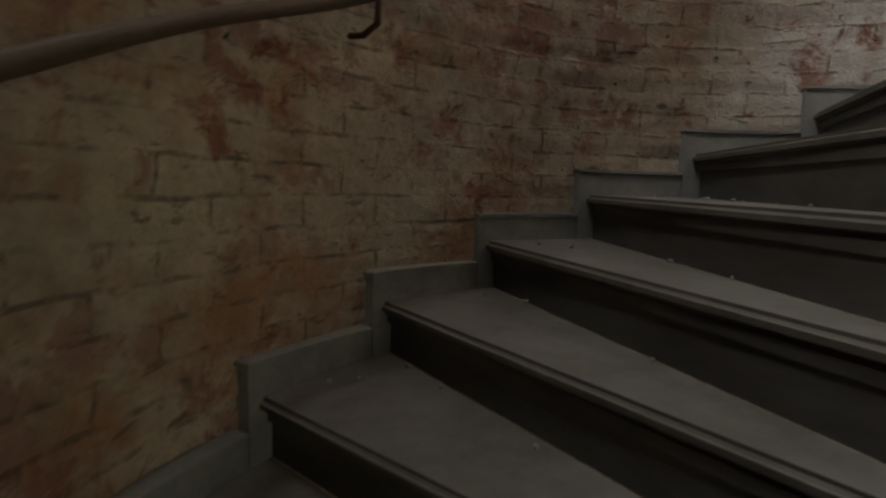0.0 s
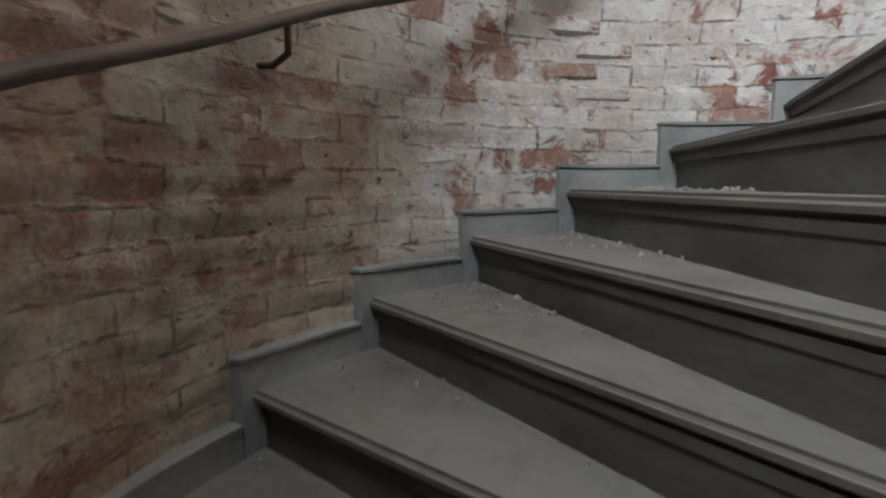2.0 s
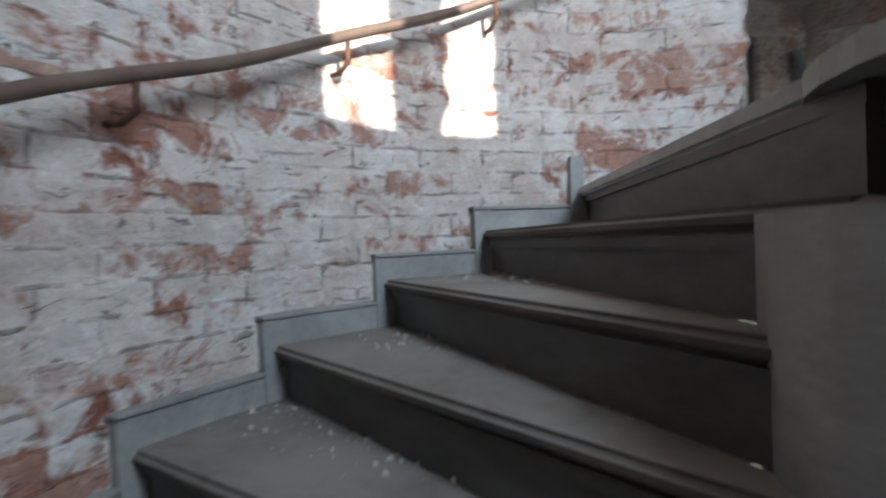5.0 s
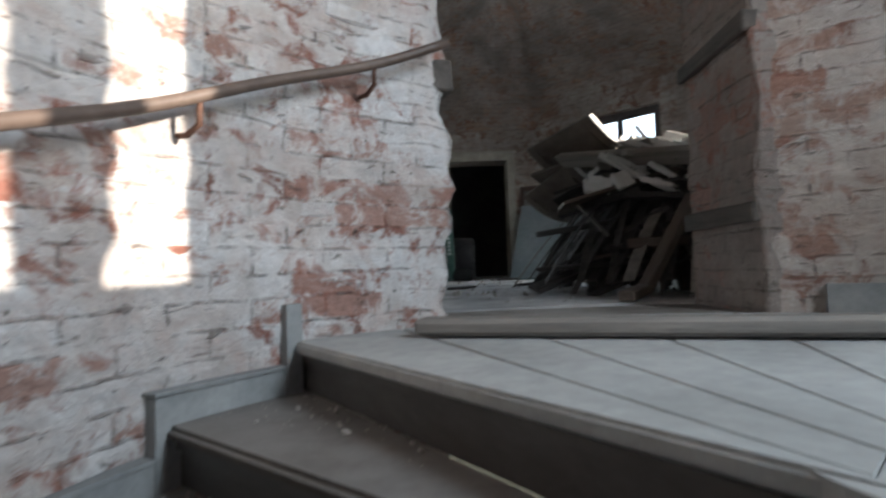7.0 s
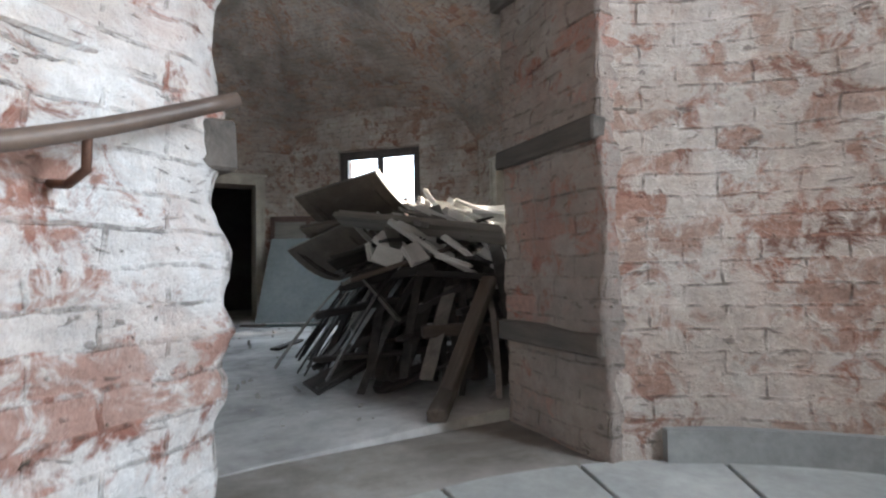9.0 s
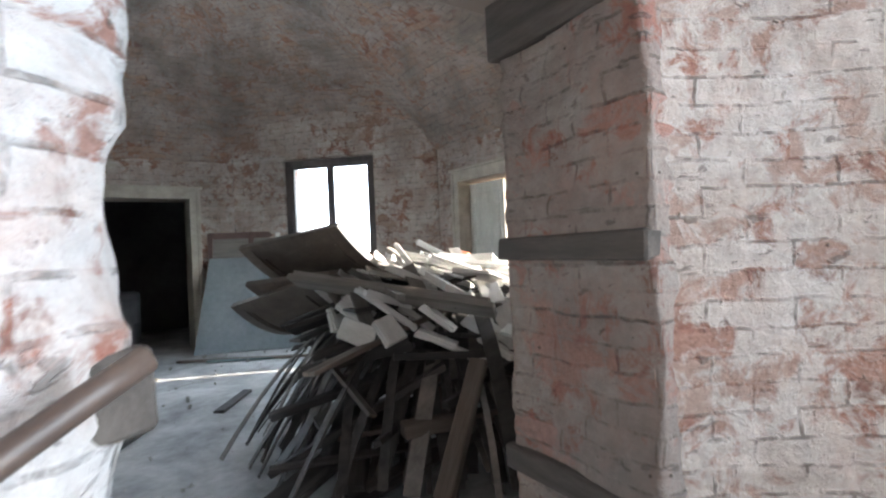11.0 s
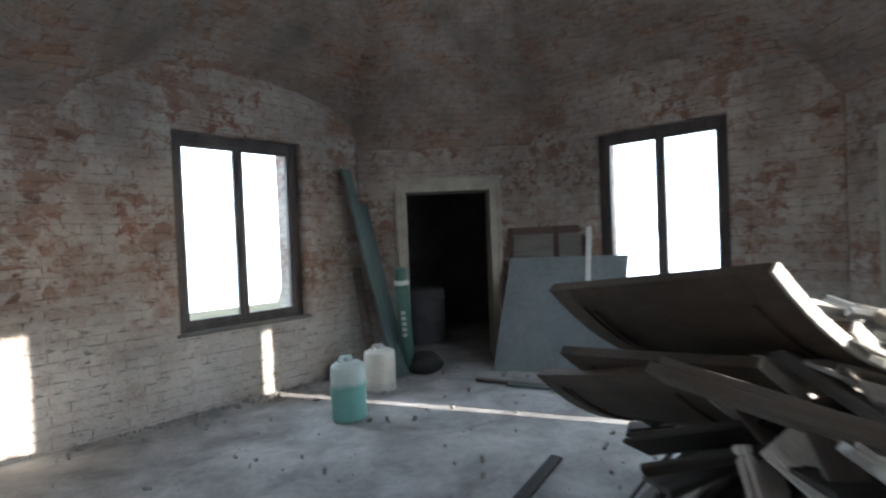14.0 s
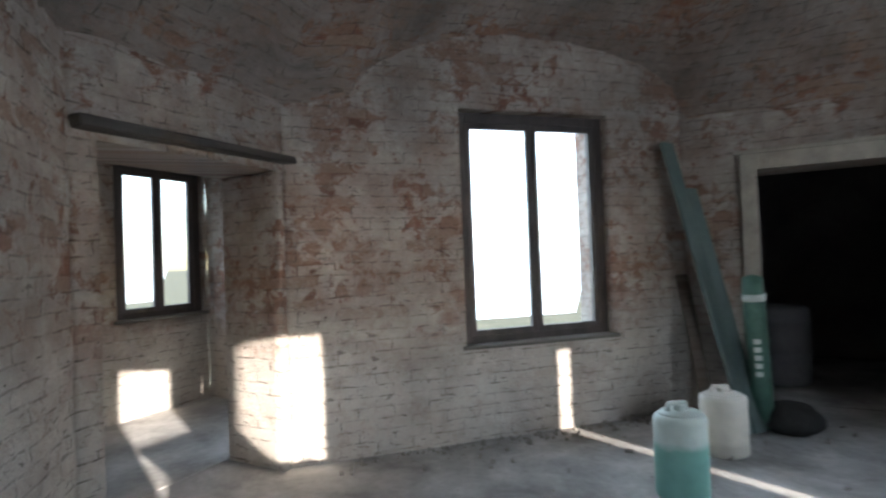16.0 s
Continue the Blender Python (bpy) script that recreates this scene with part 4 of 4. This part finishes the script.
part("roll", lathe([(0.02, 0.0), (0.07, 0.01), (0.078, 0.3), (0.075, 0.9), (0.07, 1.12), (0.02, 1.14)], 18), GREENBAG, roll, smooth=True)
for i in range(5):
    part("print_bar", box(0.045, 0.012, 0.035, Matrix.Translation((-0.02, -0.072, 0.42 + 0.06 * i)), 0), WHITEINK, roll)
part("band", lathe([(0.079, 0.95), (0.08, 1.0)], 18), WHITEINK, roll, smooth=True)
bm = bmesh.new()
bmesh.ops.create_uvsphere(bm, u_segments=20, v_segments=12, radius=1.0)
for v in bm.verts:
    v.co *= 1 + 0.12 * noise.noise(v.co * 2.5)
    v.co = Vector((v.co.x * 0.2, v.co.y * 0.17, max(v.co.z, -0.7) * 0.13 + 0.09))
tagged(part("rubbish_sack", bm, RUBBER, at=pose(2.17, 8.15, 0), smooth=True), "crumpled black plastic sack by the doorway", "sack")
bar = thing("barrel", Matrix.Translation(CENTRE + D * 4.3 - E * 0.3), "grey metal drum in the dark room", "barrel")
# Same darkened tone, so the drum sinks into the doorway's shade.
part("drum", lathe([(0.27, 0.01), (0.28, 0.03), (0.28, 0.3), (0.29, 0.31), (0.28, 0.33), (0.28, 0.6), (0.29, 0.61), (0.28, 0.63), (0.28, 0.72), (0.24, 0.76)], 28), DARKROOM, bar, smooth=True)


def slab_between(name, corners, t, material, label, category):
    a, b, c = (Vector(x) for x in corners)
    x, y = (b - a), (c - a)
    n = x.cross(y).normalized() * t
    bm = bmesh.new()
    vs = [bm.verts.new(p) for p in (a, b, b + y, c, a + n, b + n, b + y + n, c + n)]
    for f in ((0, 1, 2, 3), (7, 6, 5, 4), (0, 4, 5, 1), (1, 5, 6, 2), (2, 6, 7, 3), (3, 7, 4, 0)):
        bm.faces.new([vs[i] for i in f])
    return tagged(part(name, bm, material), label, category)


slab_between("grey_sheet", ((2.86, 7.86, 0.004), (3.9, 7.15, 0.004), (3.21, 8.10, 1.18)), 0.018, SHEET, "large grey board leaning against the walls", "board")


def leaning_casement(foot_a, foot_b, top_a, label):
    """An old sash propped up: four frame bars, a middle bar and two dull panels."""
    a, x, z = Vector(foot_a), Vector(foot_b) - Vector(foot_a), Vector(top_a) - Vector(foot_a)
    w, h = x.length, z.length
    x, z = x.normalized(), (z - x.normalized() * z.dot(x.normalized())).normalized()
    y = z.cross(x)
    whole = thing("old_casement", Matrix(((x.x, y.x, z.x, a.x), (x.y, y.y, z.y, a.y), (x.z, y.z, z.z, a.z), (0, 0, 0, 1))), label, "window sash")
    for cx in (0.03, w * 0.62, w - 0.03):
        part("stile", box(0.06, 0.04, h, Matrix.Translation((cx, 0, h / 2))), SASHWOOD, whole)
    for x0, x1 in ((0.06, w * 0.62 - 0.03), (w * 0.62 + 0.03, w - 0.06)):
        for cz in (0.04, h - 0.04):
            part("rail", box(x1 - x0 - 0.002, 0.038, 0.08, Matrix.Translation(((x0 + x1) / 2, 0, cz))), SASHWOOD, whole)
        part("panel", box(x1 - x0 - 0.002, 0.012, h - 0.16, Matrix.Translation(((x0 + x1) / 2, 0, h / 2)), 0.002), GREYWOOD, whole, "dull grey panel")


SASHWOOD = plain("reddish_brown_sash", (0.07, 0.04, 0.033), (0.14, 0.085, 0.07), 6.0, 0.6, 0, 0.3, (1, 1, 0.3), 0.1)
leaning_casement((3.15, 8.10, 0.02), (3.85, 7.56, 0.02), (3.32, 8.20, 1.52), "reddish-brown old window sash leaning behind the grey board")
leaning((3.72, 7.42, 0.02), (3.93, 7.62, 1.5), 0.05, 0.02, WHITEWOOD, "thin white lath leaning by the window")
for a, b, m in (((2.55, 7.55, 0.02), (3.9, 6.2, 0.02), OLDWOOD), ((2.75, 7.25, 0.02), (3.6, 6.55, 0.02), GREENWOOD), ((1.95, 5.2, 0.013), (2.4, 5.62, 0.013), BLACKWOOD), ((1.15, 4.95, 0.013), (1.5, 5.3, 0.013), BLACKWOOD)):
    a, b = Vector(a), Vector(b)
    q = Matrix.Translation((a + b) / 2) @ Matrix.Rotation(math.atan2((b - a).y, (b - a).x), 4, "Z")
    tagged(part("loose_board", box((b - a).length, 0.08, 0.022, None, 0.004, 0.004), m, at=q), "loose board lying on the dusty floor", "board")


def floor_litter():
    bm = bmesh.new()
    r = random.Random(8)
    for _ in range(900):
        p = CENTRE + U * r.uniform(-2.6, 2.6) + N * r.uniform(-2.6, 2.75)
        if r.random() < 0.35:
            p = CENTRE + U * r.uniform(-2.0, 1.4) + N * (2.8 - abs(r.gauss(0, 0.10)))
        if abs((p - CENTRE).dot(D)) > 2.9 or abs((p - CENTRE).dot(E)) > 3.0:
            continue
        s = 0.003 + 0.018 * r.random() ** 4
        m = Matrix.Translation((p.x, p.y, s * 0.4)) @ Euler((r.random() * 6, r.random() * 6, r.random() * 6)).to_matrix().to_4x4() @ Matrix.Diagonal((s * r.uniform(0.8, 2.4), s, s * 0.6, 1))
        bmesh.ops.create_cube(bm, size=1.6, matrix=m)
    tagged(part("floor_litter", bm, PLASTER), "crumbs of plaster and brick on the floor", "rubble", kind="stuff")


floor_litter()


# ---- bricks standing out of the stair wall ----
def proud_bricks():
    wall_ob = bpy.data.objects["wall_stair"]
    r = random.Random(21)
    meshes = []
    for i in range(14):
        bm = box(0.225, 0.05, 0.062, None, 0.011, 0.007)
        lay = bm.loops.layers.uv.new("UVMap")
        ou, ov = r.uniform(0, 9), r.uniform(0, 9)
        for f in bm.faces:
            for loop in f.loops:
                loop[lay].uv = (ou + loop.vert.co.x + loop.vert.co.y, ov + loop.vert.co.z)
        meshes.append(mesh_of("brick", bm, STAIR_WALL if i % 7 else BARE))
    count = 0
    for row in range(-14, 22):
        z = (row + 0.5) * 0.078
        for col in range(0, 60):
            s = radians(104.5) * AR + (col + (0.5 if row % 2 else 0.0)) * 0.255
            a = math.degrees(s / AR)
            floor_z = (TOP_ANGLE - a) / TURN * RISE
            if a > 235 or a < 111 or z < floor_z + 0.25 or z > floor_z + 1.9 or r.random() > 0.42 or count >= 300:
                continue
            ob = new("brick", r.choice(meshes))
            ob.matrix_world = Matrix.Translation(polar(a, AR + 0.030 - r.uniform(-0.005, 0.006), z)) @ Euler((r.gauss(0, 0.03), r.gauss(0, 0.025), radians(a + 90) + r.gauss(0, 0.02))).to_matrix().to_4x4()
            ob.parent = wall_ob
            count += 1


proud_bricks()
